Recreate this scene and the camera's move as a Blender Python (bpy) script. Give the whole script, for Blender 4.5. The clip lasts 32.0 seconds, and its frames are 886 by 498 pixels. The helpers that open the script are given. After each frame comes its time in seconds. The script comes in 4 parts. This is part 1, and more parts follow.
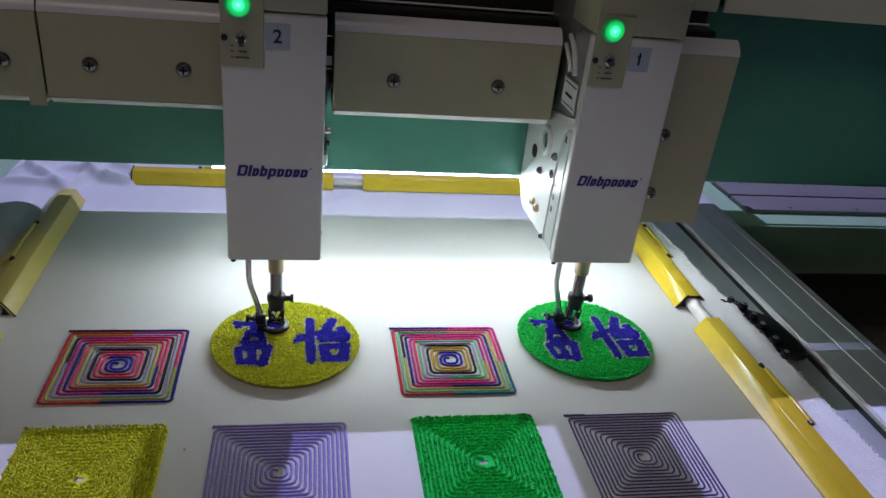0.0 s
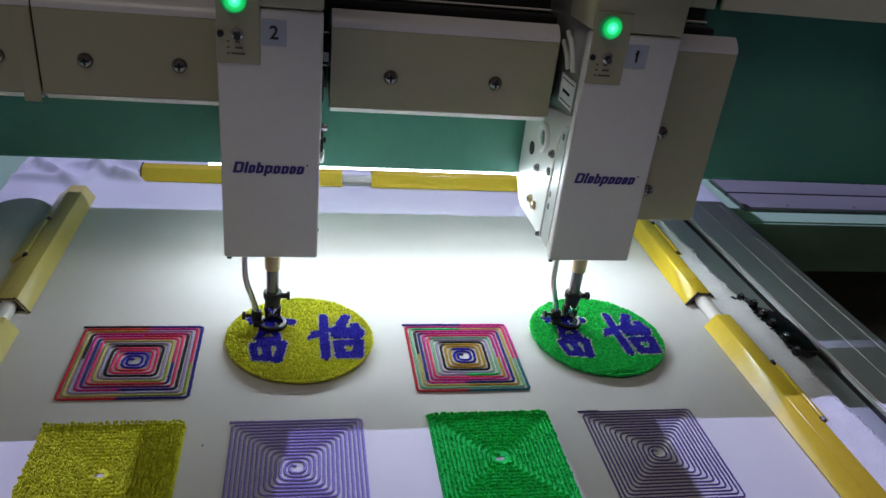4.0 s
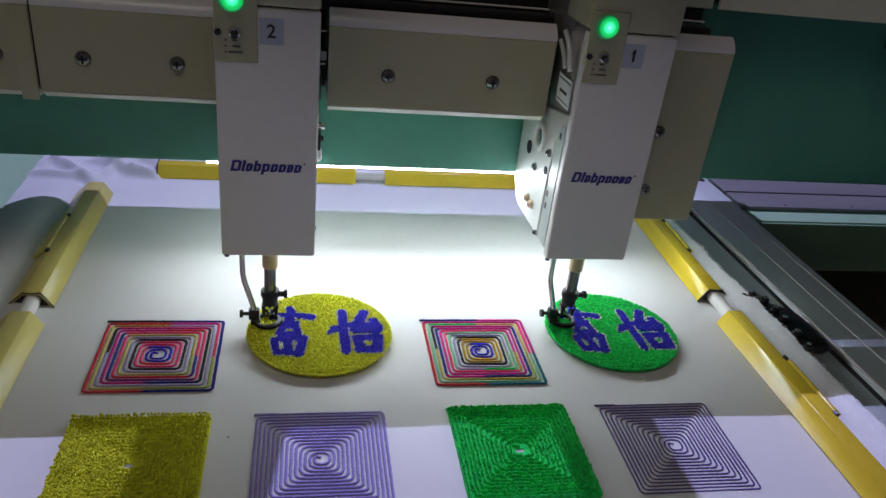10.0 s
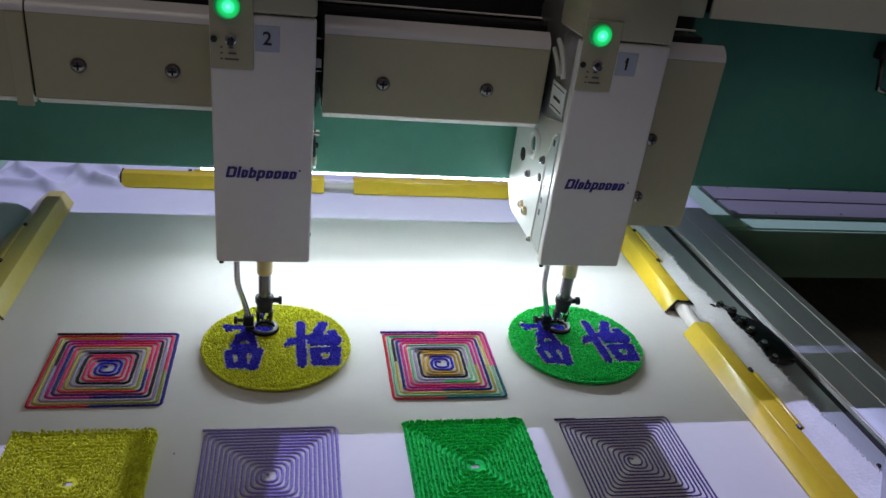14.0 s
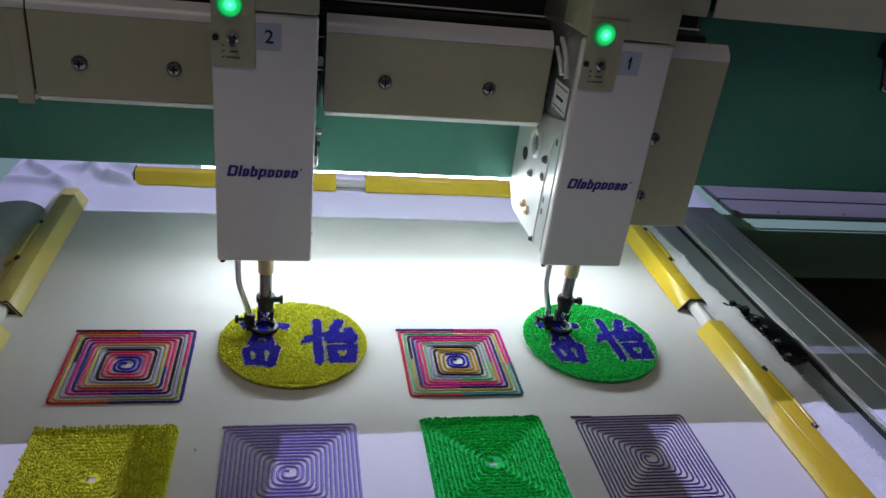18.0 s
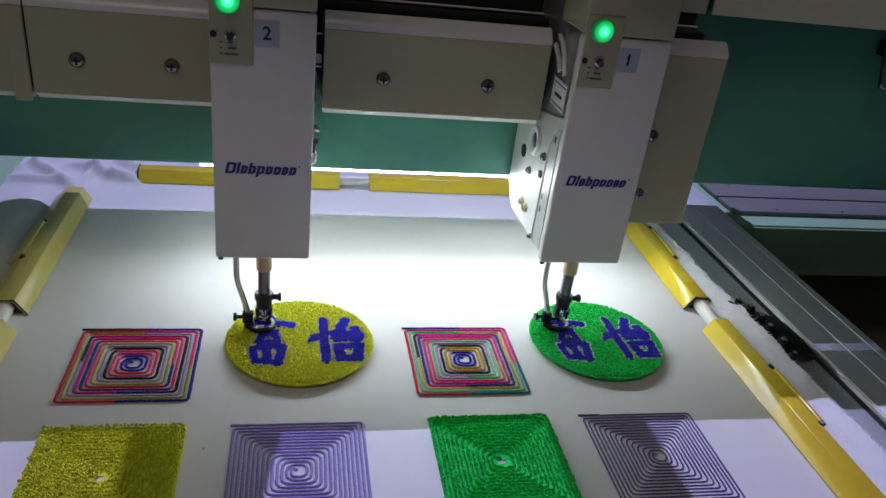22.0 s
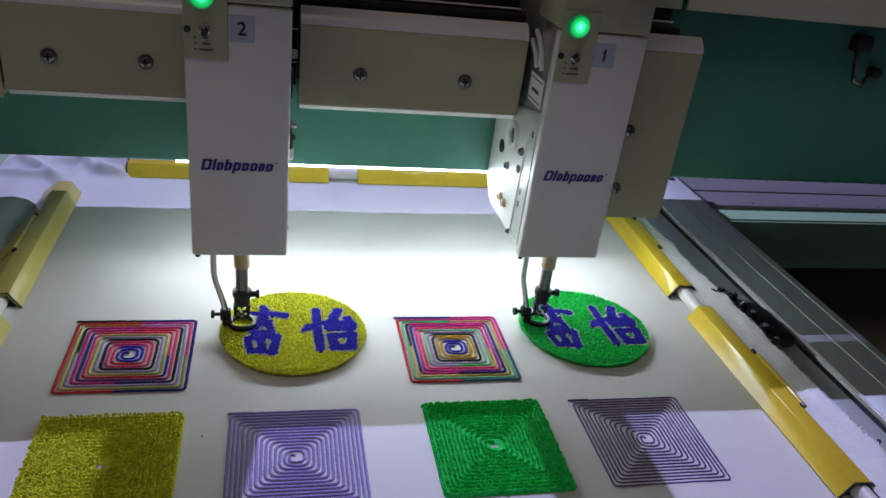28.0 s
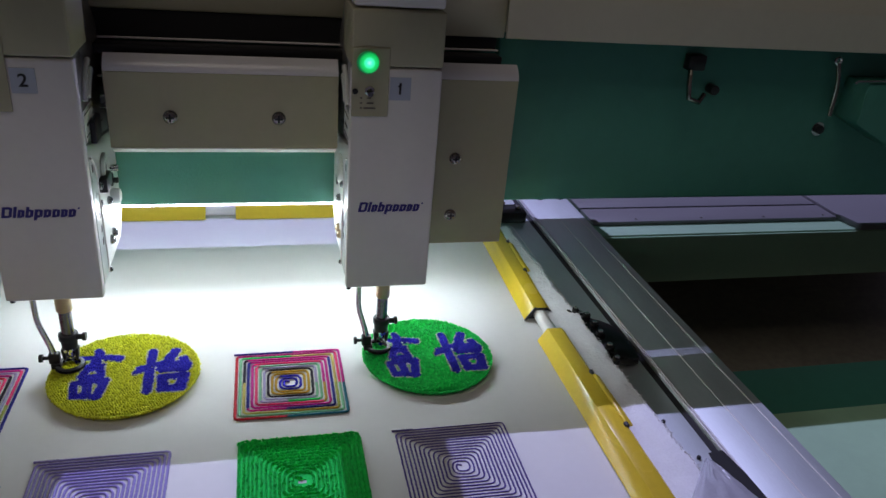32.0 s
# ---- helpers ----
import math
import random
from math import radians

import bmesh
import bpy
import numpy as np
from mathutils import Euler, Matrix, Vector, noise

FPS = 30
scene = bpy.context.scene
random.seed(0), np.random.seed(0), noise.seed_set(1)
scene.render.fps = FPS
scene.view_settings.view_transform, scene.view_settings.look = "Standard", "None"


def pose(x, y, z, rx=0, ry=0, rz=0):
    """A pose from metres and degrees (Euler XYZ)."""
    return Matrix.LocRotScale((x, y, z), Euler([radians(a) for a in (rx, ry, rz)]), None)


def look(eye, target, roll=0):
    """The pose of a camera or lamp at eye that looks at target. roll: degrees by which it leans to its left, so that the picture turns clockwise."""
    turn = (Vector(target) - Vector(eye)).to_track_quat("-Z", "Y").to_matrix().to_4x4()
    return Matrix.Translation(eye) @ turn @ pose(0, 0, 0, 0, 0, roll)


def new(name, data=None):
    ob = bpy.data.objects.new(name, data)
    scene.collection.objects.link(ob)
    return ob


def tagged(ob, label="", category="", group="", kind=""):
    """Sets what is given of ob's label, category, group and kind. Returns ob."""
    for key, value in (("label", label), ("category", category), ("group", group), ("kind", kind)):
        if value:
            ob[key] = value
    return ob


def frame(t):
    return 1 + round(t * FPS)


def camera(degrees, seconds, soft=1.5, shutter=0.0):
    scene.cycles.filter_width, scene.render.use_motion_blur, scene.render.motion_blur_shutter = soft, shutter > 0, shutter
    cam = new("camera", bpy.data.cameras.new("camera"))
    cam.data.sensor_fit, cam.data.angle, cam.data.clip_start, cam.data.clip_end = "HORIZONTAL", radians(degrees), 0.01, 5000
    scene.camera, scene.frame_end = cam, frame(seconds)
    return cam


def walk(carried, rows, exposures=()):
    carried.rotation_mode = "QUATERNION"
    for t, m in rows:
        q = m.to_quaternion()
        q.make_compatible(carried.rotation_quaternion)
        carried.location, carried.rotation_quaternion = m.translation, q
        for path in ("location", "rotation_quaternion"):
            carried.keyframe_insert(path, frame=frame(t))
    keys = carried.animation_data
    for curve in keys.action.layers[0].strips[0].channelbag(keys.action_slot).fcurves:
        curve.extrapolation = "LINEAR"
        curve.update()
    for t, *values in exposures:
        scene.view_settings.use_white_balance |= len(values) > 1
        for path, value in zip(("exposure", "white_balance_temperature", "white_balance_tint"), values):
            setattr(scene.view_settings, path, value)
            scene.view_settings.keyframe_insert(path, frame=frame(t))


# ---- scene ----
DEG = 60.92
cam = camera(DEG, 32.0, soft=1.5)
walk(cam, [
    (0, look((-0.0039, -0.6362, 0.4268), (0.1845, 0.2313, -0.0336), 6.402)),
    (0.5, look((-0.0024, -0.6349, 0.4267), (0.1857, 0.2318, -0.0354), 6.396)),
    (1, look((-0.0040, -0.6353, 0.4269), (0.1854, 0.2308, -0.0358), 6.440)),
    (1.5, look((-0.0057, -0.6363, 0.4268), (0.1834, 0.2296, -0.0361), 6.485)),
    (2, look((-0.0045, -0.6364, 0.4272), (0.1851, 0.2292, -0.0362), 6.506)),
    (2.5, look((-0.0048, -0.6359, 0.4268), (0.1864, 0.2295, -0.0363), 6.560)),
    (3, look((-0.0041, -0.6355, 0.4272), (0.1876, 0.2297, -0.0361), 6.615)),
    (3.5, look((-0.0031, -0.6342, 0.4263), (0.1891, 0.2308, -0.0371), 6.604)),
    (5.5, look((-0.0053, -0.6371, 0.4263), (0.1865, 0.2277, -0.0377), 6.666)),
    (6, look((-0.0055, -0.6362, 0.4271), (0.1866, 0.2284, -0.0371), 6.722)),
    (6.5, look((-0.0038, -0.6337, 0.4259), (0.1880, 0.2306, -0.0389), 6.778)),
    (7, look((-0.0035, -0.6335, 0.4258), (0.1884, 0.2300, -0.0406), 6.794)),
    (7.5, look((-0.0040, -0.6352, 0.4266), (0.1882, 0.2275, -0.0412), 6.811)),
    (8, look((-0.0036, -0.6365, 0.4269), (0.1878, 0.2264, -0.0408), 6.783)),
    (8.5, look((-0.0033, -0.6370, 0.4270), (0.1881, 0.2258, -0.0408), 6.804)),
    (9, look((-0.0030, -0.6371, 0.4275), (0.1889, 0.2267, -0.0384), 6.818)),
    (9.5, look((-0.0013, -0.6362, 0.4275), (0.1915, 0.2275, -0.0382), 6.804)),
    (10, look((-0.0010, -0.6365, 0.4273), (0.1912, 0.2277, -0.0378), 6.747)),
    (10.5, look((-0.0023, -0.6371, 0.4271), (0.1902, 0.2274, -0.0372), 6.754)),
    (11, look((-0.0031, -0.6379, 0.4267), (0.1908, 0.2269, -0.0365), 6.771)),
    (11.5, look((-0.0038, -0.6396, 0.4274), (0.1927, 0.2258, -0.0335), 6.825)),
    (12, look((-0.0034, -0.6400, 0.4287), (0.1951, 0.2261, -0.0300), 6.899)),
    (12.5, look((-0.0036, -0.6384, 0.4271), (0.1978, 0.2281, -0.0297), 6.990)),
    (13, look((-0.0038, -0.6382, 0.4275), (0.1988, 0.2282, -0.0290), 7.055)),
    (13.5, look((-0.0039, -0.6389, 0.4266), (0.1989, 0.2284, -0.0280), 7.065)),
    (14, look((-0.0043, -0.6393, 0.4269), (0.1989, 0.2280, -0.0274), 7.036)),
    (14.5, look((-0.0046, -0.6390, 0.4273), (0.1977, 0.2290, -0.0261), 7.074)),
    (16.5, look((-0.0050, -0.6379, 0.4272), (0.1950, 0.2291, -0.0293), 7.110)),
    (17, look((-0.0051, -0.6381, 0.4267), (0.1956, 0.2291, -0.0292), 7.108)),
    (17.5, look((-0.0052, -0.6381, 0.4273), (0.1964, 0.2290, -0.0281), 7.171)),
    (18, look((-0.0046, -0.6364, 0.4268), (0.1974, 0.2300, -0.0299), 7.177)),
    (18.5, look((-0.0048, -0.6365, 0.4266), (0.1974, 0.2295, -0.0307), 7.206)),
    (19, look((-0.0048, -0.6371, 0.4258), (0.1976, 0.2290, -0.0311), 7.173)),
    (19.5, look((-0.0049, -0.6375, 0.4262), (0.1980, 0.2281, -0.0315), 7.201)),
    (20, look((-0.0047, -0.6384, 0.4263), (0.1982, 0.2275, -0.0308), 7.198)),
    (20.5, look((-0.0057, -0.6376, 0.4270), (0.1977, 0.2282, -0.0302), 7.225)),
    (21, look((-0.0040, -0.6359, 0.4258), (0.1989, 0.2300, -0.0314), 7.189)),
    (21.5, look((-0.0048, -0.6359, 0.4256), (0.1989, 0.2296, -0.0321), 7.230)),
    (22, look((-0.0044, -0.6365, 0.4252), (0.1995, 0.2288, -0.0327), 7.195)),
    (22.5, look((-0.0042, -0.6369, 0.4259), (0.1998, 0.2277, -0.0332), 7.141)),
    (23, look((-0.0051, -0.6375, 0.4255), (0.1990, 0.2275, -0.0329), 7.157)),
    (23.5, look((-0.0044, -0.6368, 0.4260), (0.1992, 0.2282, -0.0327), 7.155)),
    (24, look((-0.0036, -0.6353, 0.4250), (0.2014, 0.2290, -0.0343), 7.112)),
    (24.5, look((-0.0033, -0.6359, 0.4254), (0.2032, 0.2274, -0.0351), 7.128)),
    (25, look((-0.0030, -0.6368, 0.4261), (0.2046, 0.2258, -0.0352), 7.125)),
    (25.5, look((-0.0034, -0.6374, 0.4261), (0.2053, 0.2251, -0.0349), 7.131)),
    (27.5, look((-0.0019, -0.6373, 0.4257), (0.2229, 0.2218, -0.0340), 7.497)),
    (28, look((-0.0014, -0.6372, 0.4257), (0.2261, 0.2209, -0.0347), 7.506)),
    (28.5, look((0.0002, -0.6368, 0.4251), (0.2277, 0.2213, -0.0354), 7.469)),
    (29, look((-0.0002, -0.6370, 0.4262), (0.2270, 0.2206, -0.0353), 7.442)),
    (29.5, look((-0.0004, -0.6363, 0.4248), (0.2258, 0.2213, -0.0371), 7.360)),
    (30, look((-0.0012, -0.6360, 0.4244), (0.2234, 0.2217, -0.0381), 7.280)),
    (30.5, look((-0.0009, -0.6363, 0.4241), (0.2231, 0.2215, -0.0385), 7.258)),
    (31, look((0.0020, -0.6366, 0.4246), (0.2257, 0.2202, -0.0401), 7.219)),
    (31.5, look((0.0381, -0.6503, 0.4426), (0.2666, 0.2094, -0.0143), 6.718)),
    (32, look((0.1535, -0.6765, 0.4556), (0.3914, 0.1916, 0.0199), 5.116)),
])

# ---- light ----
world = bpy.data.worlds.new("world")
scene.world = world
world.use_nodes = True
world.node_tree.nodes["Background"].inputs[0].default_value = (0.55, 0.62, 0.8, 1)
world.node_tree.nodes["Background"].inputs[1].default_value = 0.05


def area_lamp(name, at, target, sx, sy, power, colour):
    d = bpy.data.lights.new(name, "AREA")
    d.shape, d.size, d.size_y, d.energy, d.color = "RECTANGLE", sx, sy, power, colour
    ob = new(name, d)
    ob.matrix_world = look(at, target)
    return ob


ROOM_COL = (0.555, 0.55, 1.0)
area_lamp("unseen_lamp_light", (0.38, 2.12, 4.0), (0.38, 2.12, 0), 0.05, 0.022, 150, ROOM_COL)
# unseen fill light added on the near side to brighten the heads' fronts
area_lamp("unseen_lamp_light", (-0.9, -2.1, 4.0), (-0.9, -2.1, 0), 2.6, 1.6, 18, (1.0, 0.89, 0.78))
# the lamp bar under the beam
area_lamp("bar_lamp_light", (0.158, 0.134, 0.1118), (0.158, -0.480, -0.02), 0.506, 0.010, 1.24, (0.825, 0.915, 1.0))


# ---- materials ----
def mat(name, col, rough=0.5, metal=0.0, var=0.08, scale=40.0, bump=0.0, bscale=200.0, emit=None, coat=0.0, stretch=(1, 1, 1), rnd=0.0, sheen=0.0):
    m = bpy.data.materials.new(name)
    m.use_nodes = True
    nt = m.node_tree
    b = nt.nodes["Principled BSDF"]
    b.inputs["Roughness"].default_value = rough
    b.inputs["Metallic"].default_value = metal
    b.inputs["Coat Weight"].default_value = coat
    b.inputs["Sheen Weight"].default_value = sheen
    tc = nt.nodes.new("ShaderNodeTexCoord")
    mp = nt.nodes.new("ShaderNodeMapping")
    mp.inputs["Scale"].default_value = stretch
    nt.links.new(tc.outputs["Object"], mp.inputs["Vector"])
    n1 = nt.nodes.new("ShaderNodeTexNoise")
    n1.inputs["Scale"].default_value, n1.inputs["Detail"].default_value = scale, 6
    n2 = nt.nodes.new("ShaderNodeTexNoise")
    n2.inputs["Scale"].default_value, n2.inputs["Detail"].default_value = scale * 9, 3
    for n in (n1, n2):
        nt.links.new(mp.outputs[0], n.inputs["Vector"])
    add = nt.nodes.new("ShaderNodeMath")
    add.operation = "ADD"
    nt.links.new(n1.outputs["Fac"], add.inputs[0])
    nt.links.new(n2.outputs["Fac"], add.inputs[1])
    last = add.outputs[0]
    if rnd:
        geo = nt.nodes.new("ShaderNodeNewGeometry")
        mul = nt.nodes.new("ShaderNodeMath")
        mul.operation, mul.inputs[1].default_value = "MULTIPLY", rnd
        nt.links.new(geo.outputs["Random Per Island"], mul.inputs[0])
        a2 = nt.nodes.new("ShaderNodeMath")
        a2.operation = "ADD"
        nt.links.new(last, a2.inputs[0])
        nt.links.new(mul.outputs[0], a2.inputs[1])
        last = a2.outputs[0]
    mr = nt.nodes.new("ShaderNodeMapRange")
    mr.inputs["From Min"].default_value, mr.inputs["From Max"].default_value = 0.5, 1.5 + rnd
    mr.inputs["To Min"].default_value, mr.inputs["To Max"].default_value = 1 - var, 1 + var
    nt.links.new(last, mr.inputs["Value"])
    mix = nt.nodes.new("ShaderNodeVectorMath")
    mix.operation = "SCALE"
    mix.inputs[0].default_value = col
    nt.links.new(mr.outputs[0], mix.inputs["Scale"])
    nt.links.new(mix.outputs[0], b.inputs["Base Color"])
    rr = nt.nodes.new("ShaderNodeMapRange")
    rr.inputs["To Min"].default_value, rr.inputs["To Max"].default_value = max(rough - 0.08, 0.02), min(rough + 0.08, 1)
    nt.links.new(n1.outputs["Fac"], rr.inputs["Value"])
    nt.links.new(rr.outputs[0], b.inputs["Roughness"])
    if bump:
        n3 = nt.nodes.new("ShaderNodeTexNoise")
        n3.inputs["Scale"].default_value, n3.inputs["Detail"].default_value = bscale, 4
        nt.links.new(mp.outputs[0], n3.inputs["Vector"])
        bp = nt.nodes.new("ShaderNodeBump")
        bp.inputs["Strength"].default_value, bp.inputs["Distance"].default_value = bump, 0.001
        nt.links.new(n3.outputs["Fac"], bp.inputs["Height"])
        nt.links.new(bp.outputs[0], b.inputs["Normal"])
    if emit:
        b.inputs["Emission Color"].default_value = (*emit[0], 1)
        b.inputs["Emission Strength"].default_value = emit[1]
    return m


M_WHITE = mat("white_paint", (0.83, 0.80, 0.765), 0.38, var=0.03, scale=15, bump=0.12, bscale=900)
M_CREAM = mat("cream_paint", (0.455, 0.425, 0.285), 0.42, var=0.04, scale=15, bump=0.15, bscale=900)
M_DUCT = mat("pale_cream_paint", (0.60, 0.575, 0.46), 0.4, var=0.04, scale=12, bump=0.15, bscale=900)
M_CASTW = mat("white_cast_paint", (0.76, 0.78, 0.74), 0.4, var=0.05, scale=25, bump=0.3, bscale=500)
M_TRIM = mat("glossy_trim_paint", (0.76, 0.74, 0.75), 0.2, var=0.03, scale=15)
M_GREEN = mat("green_paint", (0.064, 0.255, 0.190), 0.45, var=0.08, scale=8, bump=0.25, bscale=350)
M_TEAL = mat("pale_teal_paint", (0.37, 0.58, 0.37), 0.45, var=0.06, scale=9, bump=0.2, bscale=350)
M_STEEL = mat("polished_steel", (0.62, 0.62, 0.63), 0.22, 1.0, var=0.06, scale=60)
M_CASTR = mat("grey_ring_steel", (0.10, 0.105, 0.11), 0.45, 1.0, var=0.1, scale=80)
M_CHROME = mat("chrome", (0.75, 0.75, 0.76), 0.12, 1.0, var=0.04, scale=60)
M_ALU = mat("brushed_aluminium", (0.52, 0.53, 0.55), 0.38, 1.0, var=0.06, scale=30, stretch=(1, 14, 1), bump=0.1, bscale=300)
M_BLACK = mat("black_steel", (0.03, 0.03, 0.032), 0.35, 0.4, var=0.2, scale=80)
M_JET = mat("glossy_black_enamel", (0.008, 0.008, 0.009), 0.22, 0.0, var=0.2, scale=80)
M_OIL = mat("oily_tray", (0.33, 0.30, 0.25), 0.5, var=0.3, scale=8)
# near black; also stands in for shade in gaps and hollows
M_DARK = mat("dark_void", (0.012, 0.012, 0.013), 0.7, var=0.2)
M_SIDE = mat("pale_grey_green_paint", (0.56, 0.61, 0.57), 0.3, var=0.05, scale=40)
M_GREYCAST = mat("grey_cast_housing", (0.34, 0.34, 0.33), 0.3, 0.3, var=0.12, scale=40)
M_GUN = mat("dark_steel", (0.22, 0.22, 0.23), 0.25, 1.0, var=0.1, scale=80)
M_BRASS = mat("brass", (0.58, 0.46, 0.29), 0.35, 0.8, var=0.06, scale=80)
M_FABRIC = mat("white_fabric", (0.755, 0.75, 0.745), 0.75, var=0.025, scale=12, bump=0.25, bscale=1500, sheen=0.1)
M_FLUFF = mat("frayed_backing", (0.88, 0.89, 0.91), 0.85, var=0.08, scale=50, bump=0.9, bscale=350)
M_YELLOW = mat("yellow_enamel", (0.84, 0.62, 0.050), 0.25, var=0.06, scale=20, bump=0.35, bscale=60, coat=0.0)
# same yellow for the left clips, with reflected white mixed into the colour
M_YELLOW_PALED = mat("paled_yellow_enamel", (0.66, 0.57, 0.17), 0.35, var=0.07, scale=20, bump=0.15, bscale=150)
M_SCREW = mat("screw_steel", (0.33, 0.31, 0.28), 0.2, 1.0, var=0.15, scale=150)
M_RAIL = mat("satin_rail_plate", (0.76, 0.81, 0.80), 0.60, 1.0, var=0.05, scale=20, stretch=(8, 1, 1), bump=0.1, bscale=400)
M_FLOOR = mat("grey_floor", (0.10, 0.09, 0.075), 0.6, var=0.2, scale=6, bump=0.2, bscale=60)
M_WALL = mat("wall_plaster", (0.26, 0.23, 0.20), 0.8, var=0.04, scale=4, bump=0.2, bscale=80)
M_STICKER = mat("pale_sticker", (0.47, 0.51, 0.60), 0.4, var=0.02)
M_PAPER = mat("paper_label", (0.78, 0.78, 0.76), 0.6, var=0.03)
M_FAINT = mat("faint_print", (0.12, 0.10, 0.08), 0.5, var=0.05)
M_INK = mat("black_ink", (0.02, 0.02, 0.025), 0.5, var=0.05)
M_NAVY = mat("navy_print", (0.035, 0.025, 0.22), 0.45, var=0.05)
M_LED = mat("green_lamp_lens", (0.05, 0.7, 0.25), 0.3, emit=((0.004, 1.0, 0.16), 1.2))
glow_nodes = M_LED.node_tree
gen = glow_nodes.nodes.new("ShaderNodeTexCoord")
off = glow_nodes.nodes.new("ShaderNodeVectorMath")
off.operation, off.inputs[1].default_value = "MULTIPLY_ADD", (2.0, 0.0, 2.0)
off.inputs[2].default_value = (-1.1, 0.0, -1.0)
far = glow_nodes.nodes.new("ShaderNodeVectorMath")
far.operation = "LENGTH"
fall = glow_nodes.nodes.new("ShaderNodeValToRGB")
fall.color_ramp.interpolation = "EASE"
fall.color_ramp.elements[0].position, fall.color_ramp.elements[0].color = 0.0, (0.30, 1.0, 0.80, 1)
fall.color_ramp.elements[1].position, fall.color_ramp.elements[1].color = 1.0, (0.0, 0.035, 0.008, 1)
for place, shade in ((0.28, (0.06, 1.0, 0.50, 1)), (0.62, (0.003, 0.50, 0.09, 1))):
    fall.color_ramp.elements.new(place).color = shade
glow_nodes.links.new(gen.outputs["Generated"], off.inputs[0])
glow_nodes.links.new(off.outputs[0], far.inputs[0])
glow_nodes.links.new(far.outputs["Value"], fall.inputs[0])
glow_nodes.links.new(fall.outputs[0], glow_nodes.nodes["Principled BSDF"].inputs["Emission Color"])
M_TUBE = mat("lamp_diffuser", (0.9, 0.9, 0.9), 0.4, emit=((0.95, 0.99, 1.0), 9.0))
M_CEILTUBE = mat("ceiling_tube", (0.9, 0.9, 0.9), 0.4, emit=((0.9, 0.93, 1.0), 6.0))
# faint glow for the added fill panel
M_FILL_PANEL = mat("dim_fill_panel", (0.9, 0.9, 0.9), 0.4, emit=((1.0, 0.90, 0.80), 0.12))
M_SKIRT = mat("brown_skirt", (0.34, 0.28, 0.21), 0.6, var=0.3, scale=5)
M_FILM = mat("clear_film", (0.62, 0.63, 0.70), 0.22, var=0.1, scale=30)
M_FILM.node_tree.nodes["Principled BSDF"].inputs["Alpha"].default_value = 0.55
M_STRIP = mat("grey_strip_cover", (0.20, 0.19, 0.195), 0.5, var=0.05, scale=20)


def yarn(name, col, var=0.25):
    m = mat("yarn_" + name, col, 0.9, var=var, scale=300, bump=0.5, bscale=2500, rnd=0.55, sheen=0.04)
    m.node_tree.nodes["Principled BSDF"].inputs["Specular IOR Level"].default_value = 0.15
    return m


Y_LIME = yarn("lime", (0.74, 0.76, 0.055), 0.42)
Y_GREEN = yarn("green", (0.024, 0.68, 0.125), 0.5)
Y_BLUE = yarn("royal_blue", (0.030, 0.024, 0.48))
Y_VIOLET = yarn("violet", (0.34, 0.29, 0.64))
Y_PLUM = yarn("dark_violet", (0.105, 0.075, 0.29))
Y_RED = yarn("red", (0.65, 0.04, 0.06))
Y_PINK = yarn("pink", (0.86, 0.07, 0.21))
Y_MAG = yarn("magenta", (0.62, 0.03, 0.30))
Y_BLACK = yarn("black", (0.025, 0.02, 0.035))
Y_LILAC = yarn("lilac", (0.42, 0.37, 0.58))
Y_STRAW = yarn("straw", (0.62, 0.52, 0.16))
Y_OCHRE = yarn("ochre", (0.55, 0.33, 0.04))
Y_MINT = yarn("mint", (0.25, 0.55, 0.33))
Y_TEAL = yarn("teal", (0.03, 0.17, 0.24))
Y_DPLUM = yarn("plum", (0.20, 0.035, 0.20))
Y_NAVY = yarn("navy", (0.03, 0.03, 0.26))
Y_PALE = yarn("pale", (0.78, 0.80, 0.66))
Y_OLIVE = yarn("olive", (0.40, 0.44, 0.10))


# ---- building helpers ----
def mesh_of(name, bm, material, smooth=False, parent=None):
    me = bpy.data.meshes.new(name)
    bmesh.ops.recalc_face_normals(bm, faces=bm.faces)
    bm.to_mesh(me)
    bm.free()
    me.materials.append(material)
    if smooth:
        me.shade_smooth()
        me.set_sharp_from_angle(angle=radians(38))
    ob = new(name, me)
    if parent is not None:
        ob.parent = parent
    return ob


def part(name, bm, material, parent, label="", smooth=True):
    ob = mesh_of(name, bm, material, smooth, parent)
    return tagged(ob, label)


def box(x0, x1, y0, y1, z0, z1, bev=0.0, seg=2, bm=None):
    b = bmesh.new()
    bmesh.ops.create_cube(b, size=1, matrix=Matrix.Translation(((x0 + x1) / 2, (y0 + y1) / 2, (z0 + z1) / 2)) @ Matrix.Diagonal((x1 - x0, y1 - y0, z1 - z0, 1)))
    if bev:
        bmesh.ops.bevel(b, geom=b.edges[:], offset=bev, segments=seg, affect="EDGES", profile=0.5)
    return join(bm, b)


def join(bm, b):
    if bm is None:
        return b
    me = bpy.data.meshes.new("tmp")
    b.to_mesh(me)
    b.free()
    bm.from_mesh(me)
    bpy.data.meshes.remove(me)
    return bm


